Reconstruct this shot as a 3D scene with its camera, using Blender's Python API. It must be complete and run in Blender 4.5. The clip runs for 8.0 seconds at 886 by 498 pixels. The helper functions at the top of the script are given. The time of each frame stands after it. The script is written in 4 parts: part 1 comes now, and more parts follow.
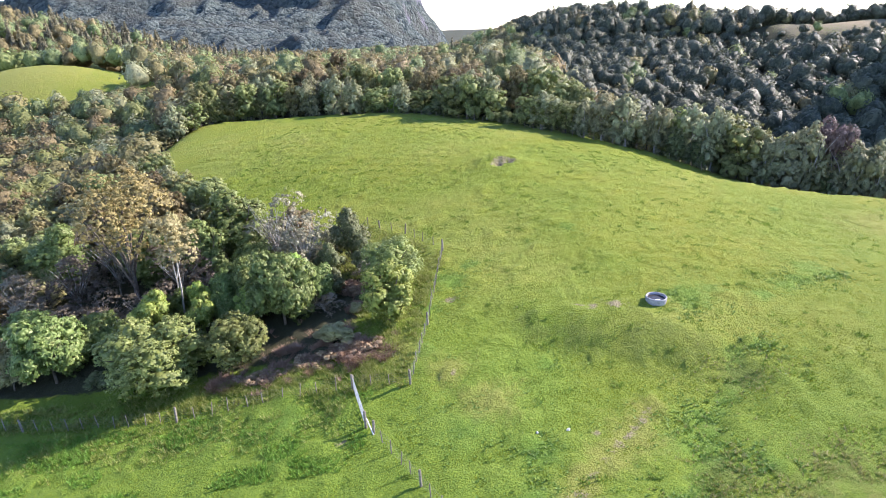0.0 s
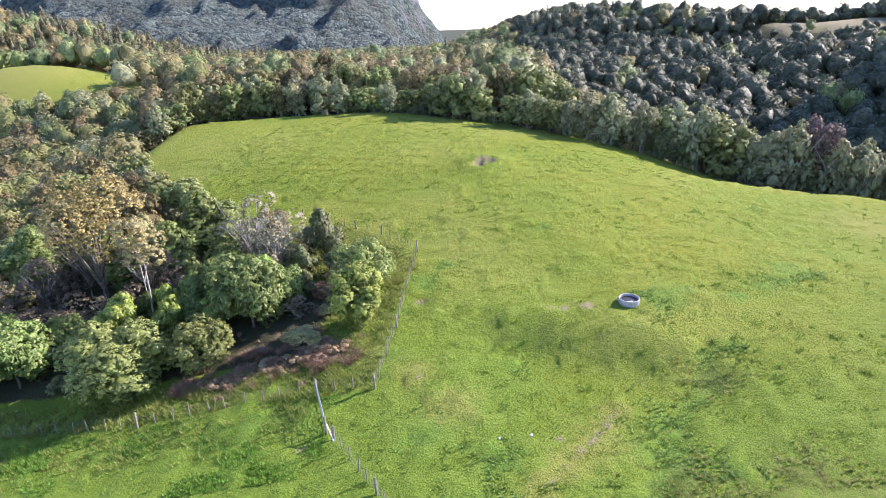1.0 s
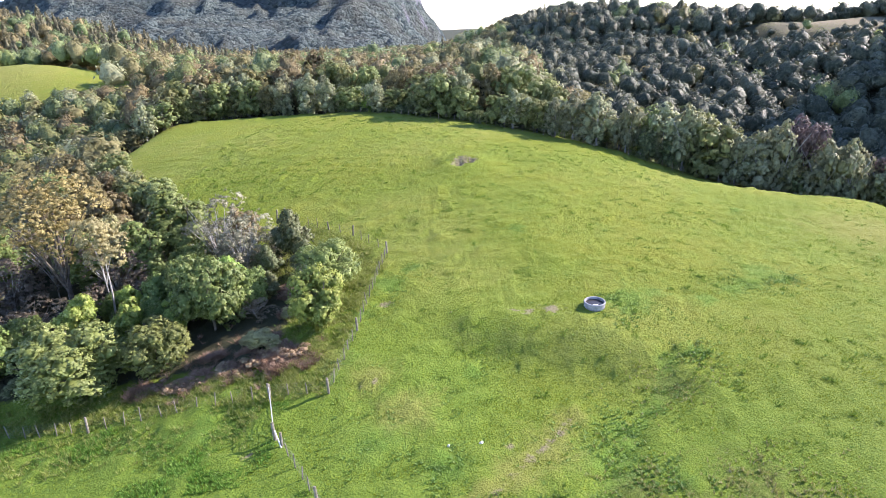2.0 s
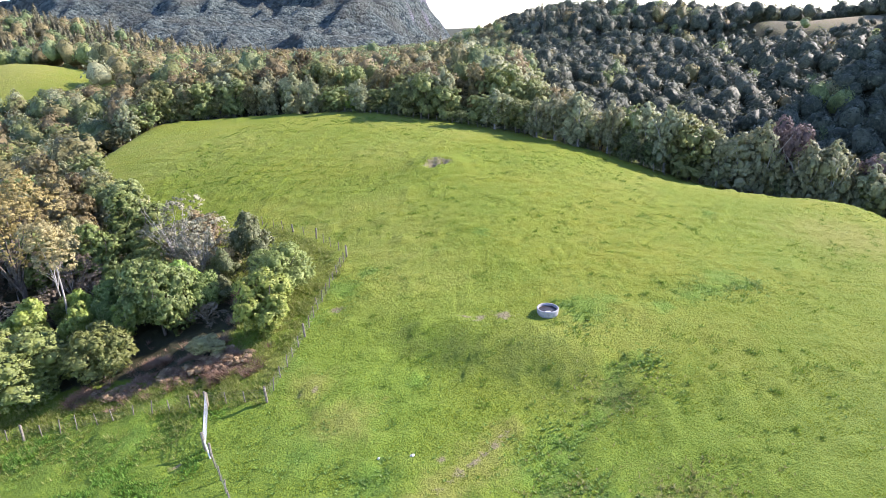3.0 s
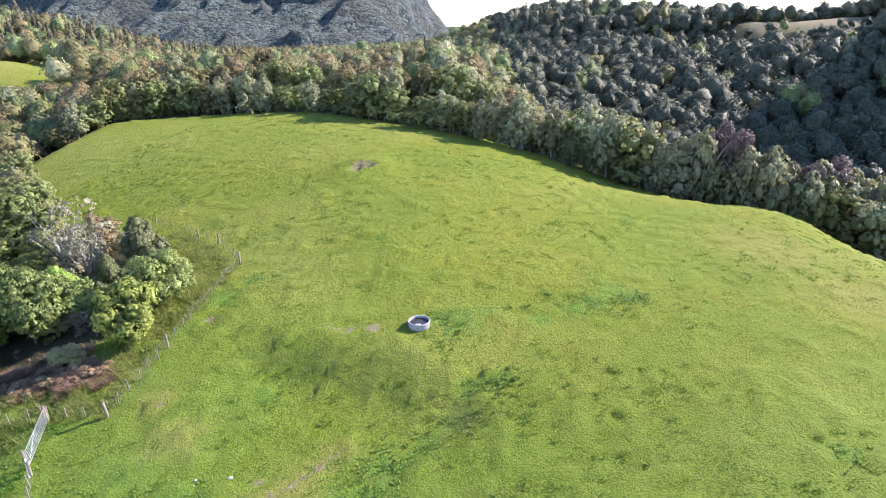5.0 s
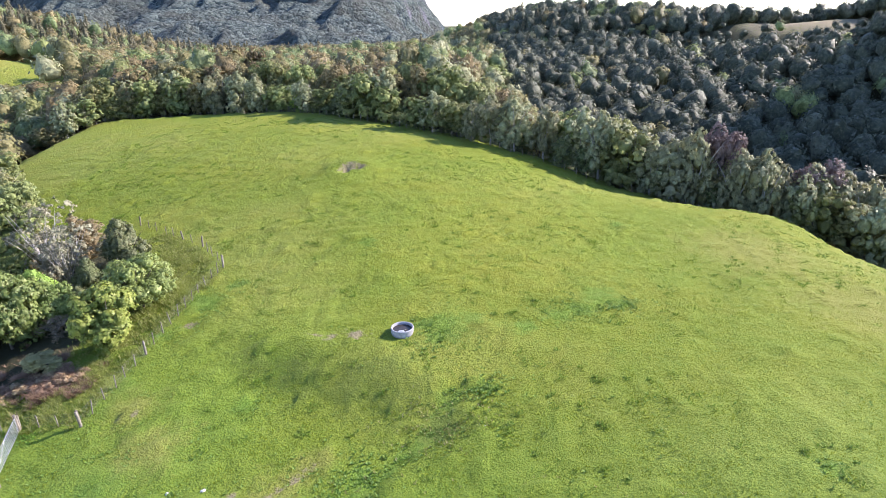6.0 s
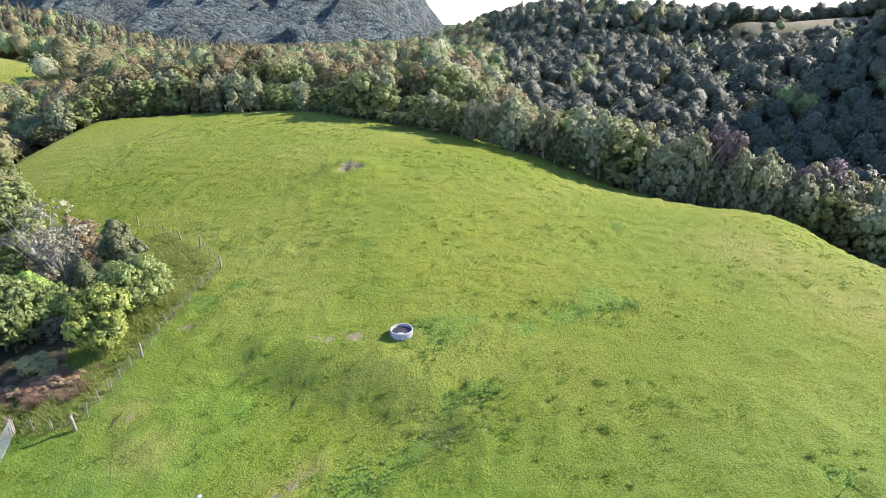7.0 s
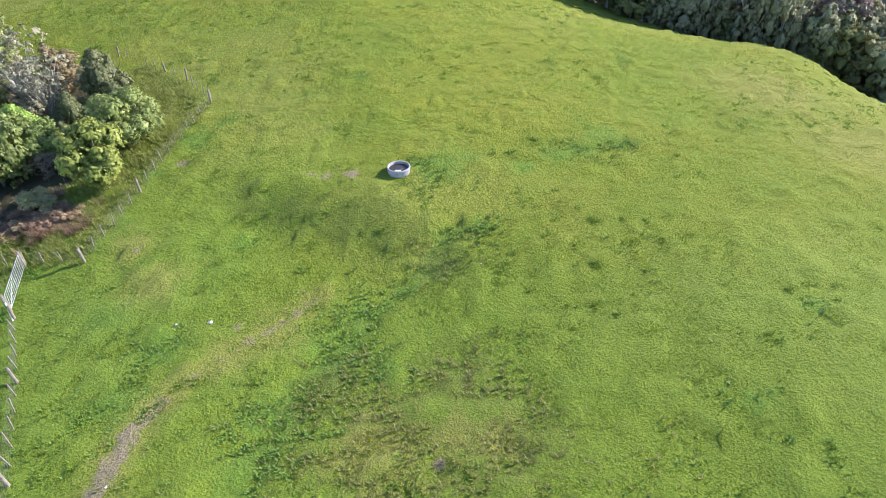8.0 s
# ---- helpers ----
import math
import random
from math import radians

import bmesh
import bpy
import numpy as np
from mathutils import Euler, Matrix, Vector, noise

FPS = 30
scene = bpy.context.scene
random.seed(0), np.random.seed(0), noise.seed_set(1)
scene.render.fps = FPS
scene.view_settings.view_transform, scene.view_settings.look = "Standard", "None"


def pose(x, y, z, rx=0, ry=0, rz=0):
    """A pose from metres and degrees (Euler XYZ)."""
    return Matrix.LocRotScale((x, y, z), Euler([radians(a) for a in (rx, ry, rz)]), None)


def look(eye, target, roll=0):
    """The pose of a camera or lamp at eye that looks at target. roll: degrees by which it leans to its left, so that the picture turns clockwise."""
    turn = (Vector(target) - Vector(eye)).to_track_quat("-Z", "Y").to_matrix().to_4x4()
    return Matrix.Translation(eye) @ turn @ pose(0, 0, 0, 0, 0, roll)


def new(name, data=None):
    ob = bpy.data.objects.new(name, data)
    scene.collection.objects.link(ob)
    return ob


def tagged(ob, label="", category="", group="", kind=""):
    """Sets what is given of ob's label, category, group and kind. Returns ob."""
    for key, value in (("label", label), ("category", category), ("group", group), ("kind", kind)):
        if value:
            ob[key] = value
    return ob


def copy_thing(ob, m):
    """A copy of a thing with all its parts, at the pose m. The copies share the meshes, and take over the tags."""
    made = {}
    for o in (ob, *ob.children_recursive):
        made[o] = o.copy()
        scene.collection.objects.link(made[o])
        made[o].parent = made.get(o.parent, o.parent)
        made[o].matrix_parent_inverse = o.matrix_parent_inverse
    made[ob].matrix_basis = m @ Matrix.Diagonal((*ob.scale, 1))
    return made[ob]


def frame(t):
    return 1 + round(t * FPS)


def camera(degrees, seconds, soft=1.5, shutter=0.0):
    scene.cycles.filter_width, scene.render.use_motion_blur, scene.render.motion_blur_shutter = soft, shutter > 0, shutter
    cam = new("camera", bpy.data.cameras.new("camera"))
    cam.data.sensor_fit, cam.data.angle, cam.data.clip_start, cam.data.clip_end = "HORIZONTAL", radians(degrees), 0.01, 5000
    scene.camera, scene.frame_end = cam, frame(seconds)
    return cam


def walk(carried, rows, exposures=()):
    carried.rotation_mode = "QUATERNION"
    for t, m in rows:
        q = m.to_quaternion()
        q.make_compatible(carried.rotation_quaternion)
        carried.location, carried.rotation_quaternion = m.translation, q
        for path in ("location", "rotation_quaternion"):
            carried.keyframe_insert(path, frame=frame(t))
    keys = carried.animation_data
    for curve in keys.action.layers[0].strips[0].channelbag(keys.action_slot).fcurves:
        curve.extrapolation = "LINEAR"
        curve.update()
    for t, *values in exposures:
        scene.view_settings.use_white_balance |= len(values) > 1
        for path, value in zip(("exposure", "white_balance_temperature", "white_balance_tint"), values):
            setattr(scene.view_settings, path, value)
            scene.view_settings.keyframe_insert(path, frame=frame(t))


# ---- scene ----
cam = camera(72.39, 8.0, soft=0.6)
PATH = [  # seconds, eye, yaw, pitch, roll
    (0, (0.001, 0.000, 25.101), -0.000, -21.164, -1.879),
    (0.5, (1.196, 0.480, 24.985), -0.051, -21.186, -1.930),
    (1, (2.711, 0.892, 24.797), -0.116, -21.174, -1.977),
    (1.5, (4.406, 1.315, 24.597), -0.042, -21.168, -1.990),
    (3, (11.288, 3.154, 24.397), 0.764, -21.279, -2.024),
    (3.5, (14.158, 3.709, 24.290), 0.927, -21.262, -2.096),
    (4, (17.140, 4.232, 24.267), 1.054, -21.292, -2.026),
    (4.5, (20.067, 4.661, 24.306), 1.101, -21.373, -1.890),
    (5, (22.616, 5.139, 24.416), 1.038, -21.445, -1.611),
    (5.2, (23.223, 5.343, 24.487), 0.925, -21.499, -1.475),
    (6.5, (23.725, 6.620, 24.507), 0.706, -21.501, -1.321),
    (7, (23.677, 6.818, 24.484), 0.695, -21.637, -1.289),
    (7.1, (23.674, 6.816, 24.432), 0.710, -22.137, -1.283),
    (7.2, (23.671, 6.814, 24.379), 0.725, -22.987, -1.277),
    (7.3, (23.668, 6.813, 24.327), 0.740, -24.287, -1.271),
    (7.4, (23.665, 6.811, 24.274), 0.755, -25.837, -1.266),
    (7.5, (23.661, 6.809, 24.222), 0.770, -27.474, -1.260),
    (7.6, (23.651, 6.834, 24.221), 0.749, -29.337, -1.204),
    (7.7, (23.640, 6.858, 24.220), 0.728, -31.087, -1.147),
    (7.8, (23.629, 6.883, 24.220), 0.707, -32.887, -1.091),
    (7.9, (23.618, 6.907, 24.219), 0.686, -34.937, -1.034),
    (8, (23.608, 6.932, 24.218), 0.665, -36.724, -0.978),
]


def aim(eye, yaw, pitch, roll):
    """A camera pose from the eye, the turn to the left of +y, the tilt and the lean."""
    a, b = radians(yaw), radians(pitch)
    ahead = Vector((-math.sin(a) * math.cos(b), math.cos(a) * math.cos(b), math.sin(b)))
    return look(eye, Vector(eye) + ahead, roll)


walk(cam, [(t, aim(eye, yaw, pitch, roll)) for t, eye, yaw, pitch, roll in PATH], [(0, 1.66, 6500, 24), (5, 1.58, 6500, 24), (6.6, 1.55, 6500, 22), (8, 1.42, 6500, 17)])

# ---- light ----
SUN_AZ, SUN_EL = radians(68), radians(29)
world = bpy.data.worlds.new("sky")
scene.world = world
world.use_nodes = True
_wn = world.node_tree
_sky = _wn.nodes.new("ShaderNodeTexSky")
_sky.sky_type, _sky.sun_disc = "NISHITA", False
_sky.sun_elevation, _sky.sun_rotation = SUN_EL, SUN_AZ
_sky.altitude = 2500
_sky.air_density, _sky.dust_density, _sky.ozone_density = 1.0, 0.0, 3.0
_bg = _wn.nodes["Background"]
_bg.inputs[1].default_value = 0.15
_wn.links.new(_sky.outputs[0], _bg.inputs[0])
sun = new("sun", bpy.data.lights.new("sun", "SUN"))
sun.data.energy, sun.data.angle, sun.data.color = 4.1, radians(0.6), (1.0, 0.95, 0.86)
_to_sun = Vector((math.sin(SUN_AZ) * math.cos(SUN_EL), math.cos(SUN_AZ) * math.cos(SUN_EL), math.sin(SUN_EL)))
sun.matrix_world = look(_to_sun * 100, (0, 0, 0))


# ---- materials ----
def node(tree, kind, **values):
    n = tree.nodes.new(kind)
    for key, value in values.items():
        n.inputs[key.replace("_", " ")].default_value = value
    return n


def noise_tex(tree, scale, detail=4.0, rough=0.55, source=None):
    n = node(tree, "ShaderNodeTexNoise", Scale=scale, Detail=detail, Roughness=rough)
    if source is not None:
        tree.links.new(source, n.inputs["Vector"])
    return n.outputs["Fac"]


def ramp(tree, source, low, high):
    n = node(tree, "ShaderNodeMapRange", From_Min=low, From_Max=high)
    n.interpolation_type = "SMOOTHSTEP"
    tree.links.new(source, n.inputs["Value"])
    return n.outputs["Result"]


def mix(tree, fac, a, b, kind="MIX"):
    n = tree.nodes.new("ShaderNodeMix")
    n.data_type, n.blend_type = "RGBA", kind
    for slot, value in ((0, fac), (6, a), (7, b)):
        if isinstance(value, bpy.types.NodeSocket):
            tree.links.new(value, n.inputs[slot])
        elif slot == 0:
            n.inputs[0].default_value = value
        else:
            n.inputs[slot].default_value = (*value, 1)
    return n.outputs[2]


def maths(tree, kind, a, b):
    n = tree.nodes.new("ShaderNodeMath")
    n.operation = kind
    for slot, value in ((0, a), (1, b)):
        if isinstance(value, bpy.types.NodeSocket):
            tree.links.new(value, n.inputs[slot])
        else:
            n.inputs[slot].default_value = value
    return n.outputs[0]


def material(name, rough=0.8, metal=0.0):
    m = bpy.data.materials.new(name)
    m.use_nodes = True
    b = m.node_tree.nodes["Principled BSDF"]
    b.inputs["Roughness"].default_value, b.inputs["Metallic"].default_value = rough, metal
    b.inputs["Specular IOR Level"].default_value = 0.25
    return m, m.node_tree, b


def bump(tree, bsdf, height, distance, strength=1.0):
    n = node(tree, "ShaderNodeBump", Strength=strength, Distance=distance)
    tree.links.new(height, n.inputs["Height"])
    tree.links.new(n.outputs[0], bsdf.inputs["Normal"])


def plain(name, low, high, scale=6.0, rough=0.8, metal=0.0, relief=0.01):
    """A surface of two tones with grain, stains and fine relief."""
    m, t, b = material(name, rough, metal)
    pos = t.nodes.new("ShaderNodeTexCoord").outputs["Object"]
    a = noise_tex(t, scale, 5, 0.6, pos)
    c = noise_tex(t, scale * 7, 3, 0.6, pos)
    col = mix(t, ramp(t, a, 0.3, 0.7), low, high)
    col = mix(t, maths(t, "MULTIPLY", ramp(t, c, 0.5, 0.75), 0.4), col, tuple(v * 0.6 for v in low))
    t.links.new(col, b.inputs["Base Color"])
    if relief:
        bump(t, b, c, relief)
    return m


def leaf_material(name, low, high, tip, glow=0.28, grain=0.5, tufted=0.0):
    """Foliage: tone by leaf, by branch and by tree, with light shining through."""
    m, t, b = material(name, 0.5)
    b.inputs["Specular IOR Level"].default_value = 0.25
    geo, info = t.nodes.new("ShaderNodeNewGeometry"), t.nodes.new("ShaderNodeObjectInfo")
    pos = t.nodes.new("ShaderNodeTexCoord").outputs["Object"]
    island = geo.outputs["Random Per Island"]
    patch = ramp(t, noise_tex(t, 0.55, 3, 0.6, pos), 0.35, 0.65)
    col = mix(t, maths(t, "ADD", maths(t, "MULTIPLY", island, grain), maths(t, "MULTIPLY", patch, 1 - grain)), low, high)
    col = mix(t, maths(t, "MULTIPLY", ramp(t, island, 0.72, 1.0), 2 * grain), col, tip)
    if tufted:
        # shading between leaf tufts put into the colour: hollows dark, tops light
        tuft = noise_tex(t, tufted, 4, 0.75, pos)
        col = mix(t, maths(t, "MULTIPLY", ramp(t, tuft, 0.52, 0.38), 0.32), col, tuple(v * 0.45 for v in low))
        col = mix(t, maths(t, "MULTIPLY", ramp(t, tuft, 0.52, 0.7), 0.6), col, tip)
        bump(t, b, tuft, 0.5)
    shade = t.nodes.new("ShaderNodeHueSaturation")
    t.links.new(col, shade.inputs["Color"])
    rnd = info.outputs["Random"]
    t.links.new(maths(t, "ADD", maths(t, "MULTIPLY", rnd, 0.03), 0.485), shade.inputs["Hue"])
    t.links.new(maths(t, "ADD", maths(t, "MULTIPLY", rnd, 0.4), 0.8), shade.inputs["Value"])
    t.links.new(shade.outputs[0], b.inputs["Base Color"])
    thin = t.nodes.new("ShaderNodeBsdfTranslucent")
    t.links.new(shade.outputs[0], thin.inputs["Color"])
    both = t.nodes.new("ShaderNodeMixShader")
    both.inputs[0].default_value = glow
    t.links.new(b.outputs[0], both.inputs[1])
    t.links.new(thin.outputs[0], both.inputs[2])
    t.links.new(both.outputs[0], t.nodes["Material Output"].inputs["Surface"])
    return m


def ground_material():
    m, t, b = material("pasture_ground", 0.9)
    b.inputs["Specular IOR Level"].default_value = 0.15
    b.inputs["Sheen Weight"].default_value, b.inputs["Sheen Roughness"].default_value = 0.018, 0.4
    pos = t.nodes.new("ShaderNodeNewGeometry").outputs["Position"]
    big = ramp(t, noise_tex(t, 0.05, 4, 0.6, pos), 0.35, 0.68)
    mid = ramp(t, noise_tex(t, 0.32, 5, 0.62, pos), 0.36, 0.66)
    small = noise_tex(t, 1.6, 5, 0.68, pos)
    fine = noise_tex(t, 7.0, 4, 0.7, pos)

    def mask(name):
        a = t.nodes.new("ShaderNodeAttribute")
        a.attribute_name = name
        return a.outputs["Fac"]

    grass = mix(t, big, (0.149, 0.194, 0.018), (0.21, 0.225, 0.025))
    crest = ramp(t, noise_tex(t, 0.024, 3, 0.6, pos), 0.45, 0.65)
    grass = mix(t, maths(t, "MULTIPLY", crest, 0.55), grass, (0.245, 0.262, 0.062))
    grass = mix(t, maths(t, "MULTIPLY", mask("fresh"), 0.8), grass, (0.132, 0.222, 0.028))
    grass = mix(t, maths(t, "MULTIPLY", mid, 0.4), grass, (0.135, 0.21, 0.02))
    grass = mix(t, maths(t, "MULTIPLY", ramp(t, small, 0.53, 0.68), 0.46), grass, (0.085, 0.16, 0.018))
    grass = mix(t, maths(t, "MULTIPLY", ramp(t, fine, 0.5, 0.66), 0.36), grass, (0.262, 0.295, 0.026))
    grass = mix(t, maths(t, "MULTIPLY", ramp(t, fine, 0.47, 0.35), 0.4), grass, (0.07, 0.135, 0.013))
    lush = mix(t, small, (0.075, 0.16, 0.022), (0.14, 0.26, 0.034))
    ragged = maths(t, "ADD", maths(t, "MULTIPLY", small, 1.3), maths(t, "MULTIPLY", noise_tex(t, 0.6, 4, 0.6, pos), 1.0))
    soft = maths(t, "ADD", ragged, -1.15)
    col = mix(t, maths(t, "MULTIPLY", ramp(t, maths(t, "ADD", mask("lush"), soft), 0.3, 0.85), 0.6), grass, lush)
    rough = mix(t, small, (0.085, 0.13, 0.022), (0.165, 0.192, 0.036))
    col = mix(t, maths(t, "MULTIPLY", ramp(t, maths(t, "ADD", mask("rough"), soft), 0.2, 0.8), 0.75), col, rough)
    dry_and_haze = mix(t, fine, (0.2, 0.2, 0.04), (0.3, 0.28, 0.075))
    col = mix(t, maths(t, "MULTIPLY", ramp(t, maths(t, "ADD", mask("dry_and_haze"), soft), 0.2, 0.95), 0.6), col, dry_and_haze)
    soil = mix(t, fine, (0.175, 0.138, 0.09), (0.33, 0.27, 0.185))
    col = mix(t, maths(t, "MULTIPLY", ramp(t, maths(t, "ADD", mask("bare"), soft), 0.4, 0.8), 0.85), col, soil)
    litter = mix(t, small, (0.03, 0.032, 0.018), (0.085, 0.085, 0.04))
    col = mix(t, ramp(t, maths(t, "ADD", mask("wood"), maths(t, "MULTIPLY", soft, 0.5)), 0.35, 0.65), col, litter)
    t.links.new(col, b.inputs["Base Color"])
    bump(t, b, maths(t, "ADD", maths(t, "MULTIPLY", small, 1.0), maths(t, "MULTIPLY", fine, 0.6)), 0.3, 1.0)
    return m


GROUND = ground_material()
BARK = plain("bark", (0.07, 0.055, 0.042), (0.2, 0.17, 0.14), 3.0, 0.9, relief=0.03)
PALE_BARK = plain("pale_bark", (0.3, 0.28, 0.25), (0.5, 0.48, 0.44), 3.0, 0.85, relief=0.02)
POST = plain("weathered_post", (0.16, 0.135, 0.105), (0.36, 0.31, 0.25), 5.0, 0.9)
WIRE = plain("fence_wire", (0.16, 0.16, 0.15), (0.28, 0.28, 0.27), 9.0, 0.6, 0.4, 0)
STEEL = plain("galvanised_steel", (0.5, 0.51, 0.52), (0.68, 0.69, 0.7), 4.0, 0.4, 0.7, 0.001)
CONCRETE = plain("trough_concrete", (0.26, 0.25, 0.26), (0.42, 0.41, 0.42), 3.0, 0.85)
WHITE = plain("white_plastic", (0.6, 0.6, 0.58), (0.8, 0.8, 0.78), 5.0, 0.6)
ROCK = plain("pale_stone", (0.4, 0.39, 0.37), (0.7, 0.69, 0.66), 8.0, 0.9)
LEAVES = {
    "green": leaf_material("leaf_green", (0.125, 0.185, 0.05), (0.24, 0.315, 0.09), (0.37, 0.425, 0.17)),
    "bright": leaf_material("leaf_bright", (0.204, 0.300, 0.062), (0.353, 0.456, 0.097), (0.515, 0.576, 0.179)),
    "yellow": leaf_material("leaf_yellow_green", (0.17, 0.215, 0.045), (0.3, 0.345, 0.075), (0.4, 0.415, 0.12)),
    "shrub": leaf_material("leaf_shrub", (0.155, 0.195, 0.055), (0.28, 0.325, 0.095), (0.38, 0.415, 0.16)),
    "golden": leaf_material("leaf_golden", (0.28, 0.235, 0.085), (0.46, 0.39, 0.14), (0.54, 0.46, 0.19)),
    "olive": leaf_material("leaf_olive", (0.235, 0.225, 0.1), (0.41, 0.37, 0.18), (0.54, 0.47, 0.28)),
    "grey": leaf_material("leaf_grey_green", (0.21, 0.205, 0.13), (0.34, 0.325, 0.21), (0.44, 0.415, 0.29)),
    "brown": leaf_material("leaf_brown", (0.24, 0.2, 0.1), (0.4, 0.33, 0.165), (0.5, 0.41, 0.22)),
    "scrub": leaf_material("twiggy_leaf", (0.15, 0.125, 0.085), (0.25, 0.21, 0.145), (0.32, 0.27, 0.19)),
    "russet": leaf_material("dead_fern", (0.26, 0.17, 0.1), (0.43, 0.3, 0.19), (0.54, 0.41, 0.27)),
    "purple": leaf_material("leaf_purple_brown", (0.258, 0.186, 0.199), (0.421, 0.312, 0.330), (0.543, 0.420, 0.454)),
    "dark": leaf_material("leaf_dark", (0.116, 0.150, 0.062), (0.217, 0.252, 0.110), (0.353, 0.372, 0.207)),
}
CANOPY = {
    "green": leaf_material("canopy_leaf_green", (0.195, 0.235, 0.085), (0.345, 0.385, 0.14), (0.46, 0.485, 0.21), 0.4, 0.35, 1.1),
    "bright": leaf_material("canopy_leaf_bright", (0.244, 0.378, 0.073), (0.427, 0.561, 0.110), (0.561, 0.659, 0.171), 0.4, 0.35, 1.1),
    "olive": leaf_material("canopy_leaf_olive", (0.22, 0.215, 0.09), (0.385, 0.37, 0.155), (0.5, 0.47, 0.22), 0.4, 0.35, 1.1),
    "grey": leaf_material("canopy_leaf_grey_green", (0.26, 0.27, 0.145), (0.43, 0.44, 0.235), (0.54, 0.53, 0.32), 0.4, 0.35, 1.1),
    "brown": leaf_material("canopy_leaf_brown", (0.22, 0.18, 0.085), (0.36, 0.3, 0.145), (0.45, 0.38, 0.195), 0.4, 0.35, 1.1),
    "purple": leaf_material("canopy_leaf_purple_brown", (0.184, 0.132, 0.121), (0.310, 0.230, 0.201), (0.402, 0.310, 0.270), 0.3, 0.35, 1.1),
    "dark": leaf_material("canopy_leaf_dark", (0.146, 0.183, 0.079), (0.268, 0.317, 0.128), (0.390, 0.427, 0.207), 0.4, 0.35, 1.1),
    # foliage for the right hillside, its shade and haze put into the colour
    "shade_dark": leaf_material("canopy_leaf_shade_dark", (0.066, 0.076, 0.05), (0.125, 0.138, 0.088), (0.22, 0.228, 0.15), 0.3, 0.35, 1.1),
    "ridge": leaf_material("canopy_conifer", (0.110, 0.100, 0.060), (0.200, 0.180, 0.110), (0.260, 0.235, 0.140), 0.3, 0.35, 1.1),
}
BLADE = leaf_material("grass_blade", (0.15, 0.215, 0.014), (0.24, 0.3, 0.022), (0.31, 0.345, 0.04), 0.5)
WEED = leaf_material("dock_weed", (0.13, 0.25, 0.045), (0.22, 0.36, 0.075), (0.31, 0.43, 0.12), 0.5)
CLOVER = leaf_material("clover", (0.11, 0.19, 0.022), (0.185, 0.275, 0.035), (0.26, 0.335, 0.055), 0.55)
STRAW = leaf_material("straw_tussock", (0.22, 0.235, 0.07), (0.36, 0.36, 0.13), (0.5, 0.47, 0.24), 0.5)
RANK = leaf_material("rank_grass", (0.25, 0.34, 0.07), (0.4, 0.47, 0.12), (0.54, 0.55, 0.22), 0.55)
LUSH_BLADE = leaf_material("lush_blade", (0.12, 0.24, 0.035), (0.22, 0.37, 0.06), (0.33, 0.44, 0.1), 0.5)
WATER = plain("trough_water", (0.035, 0.03, 0.028), (0.06, 0.052, 0.046), 2.0, 0.08, relief=0)

# field surface: a gentle cubic rise with knolls and hollows on it (x, y, spread, height)
RISE = [-0.114, 3.534, 0.769, -1.153, 1.285, -2.543, -1.48, -2.212, -1.649, -0.515]
KNOLLS = [(-5, 50, 10, 1.503), (-18, 93, 13, -0.31), (63, 79, 10, 1.119), (13, 68, 9, 0.828), (15, 36, 8, -0.51), (37, 57, 9, -0.045), (44, 32, 9, 1.225), (27, 43, 8, -0.03), (9, 92, 6, 0.565), (76, 84, 10, -2.502), (20, 51, 6, 0.336), (-3, 43, 8, -0.625)]
KNOLLS += [(50, 72, 9, -0.994), (-30, 143, 20, -1.756), (-32, 38, 14, -1.266), (10, 20, 12, 0.912), (70, 20, 18, 1.236), (90, 60, 16, 1.04), (-55, 65, 18, -0.595), (60, 105, 10, -1.112), (70, 86, 6, 2.9), (46, 100, 7, -1.2)]
BASE = -12.33
HILLS = [(100, 140, 40, -7.22), (40, 180, 35, -0.93), (115, 225, 25, 0.23), (190, 246, 46, 20), (75, 250, 30, 4.78), (120, 330, 45, 22.15), (200, 300, 50, 6), (290, 300, 70, 0), (65, 380, 45, 21.64), (10, 430, 60, 3), (-175, 330, 45, 11), (-175, 285, 25, -2.21), (-110, 185, 28, 17.5)]
# the hills at (222, 190) and (232, 228) are unseen, added to shade the gully
HILLS += [(-142, 192, 22, 9), (222, 190, 24, 62), (232, 228, 24, 50), (-70, 165, 20, 7.16), (-30, 175, 25, 15.55), (20, 150, 20, 19.88), (-100, 70, 45, 3.07), (-260, 320, 70, 38.5), (-100, 400, 50, 7), (-40, 250, 40, 9.54), (20, 240, 30, 12.29), (-110, 250, 40, 10.98), (160, 180, 35, 4.55), (60, -20, 60, 8.56), (380, 320, 90, 8)]


# ---- the lie of the land ----
def smooth(t):
    t = np.clip(t, 0, 1)
    return t * t * (3 - 2 * t)


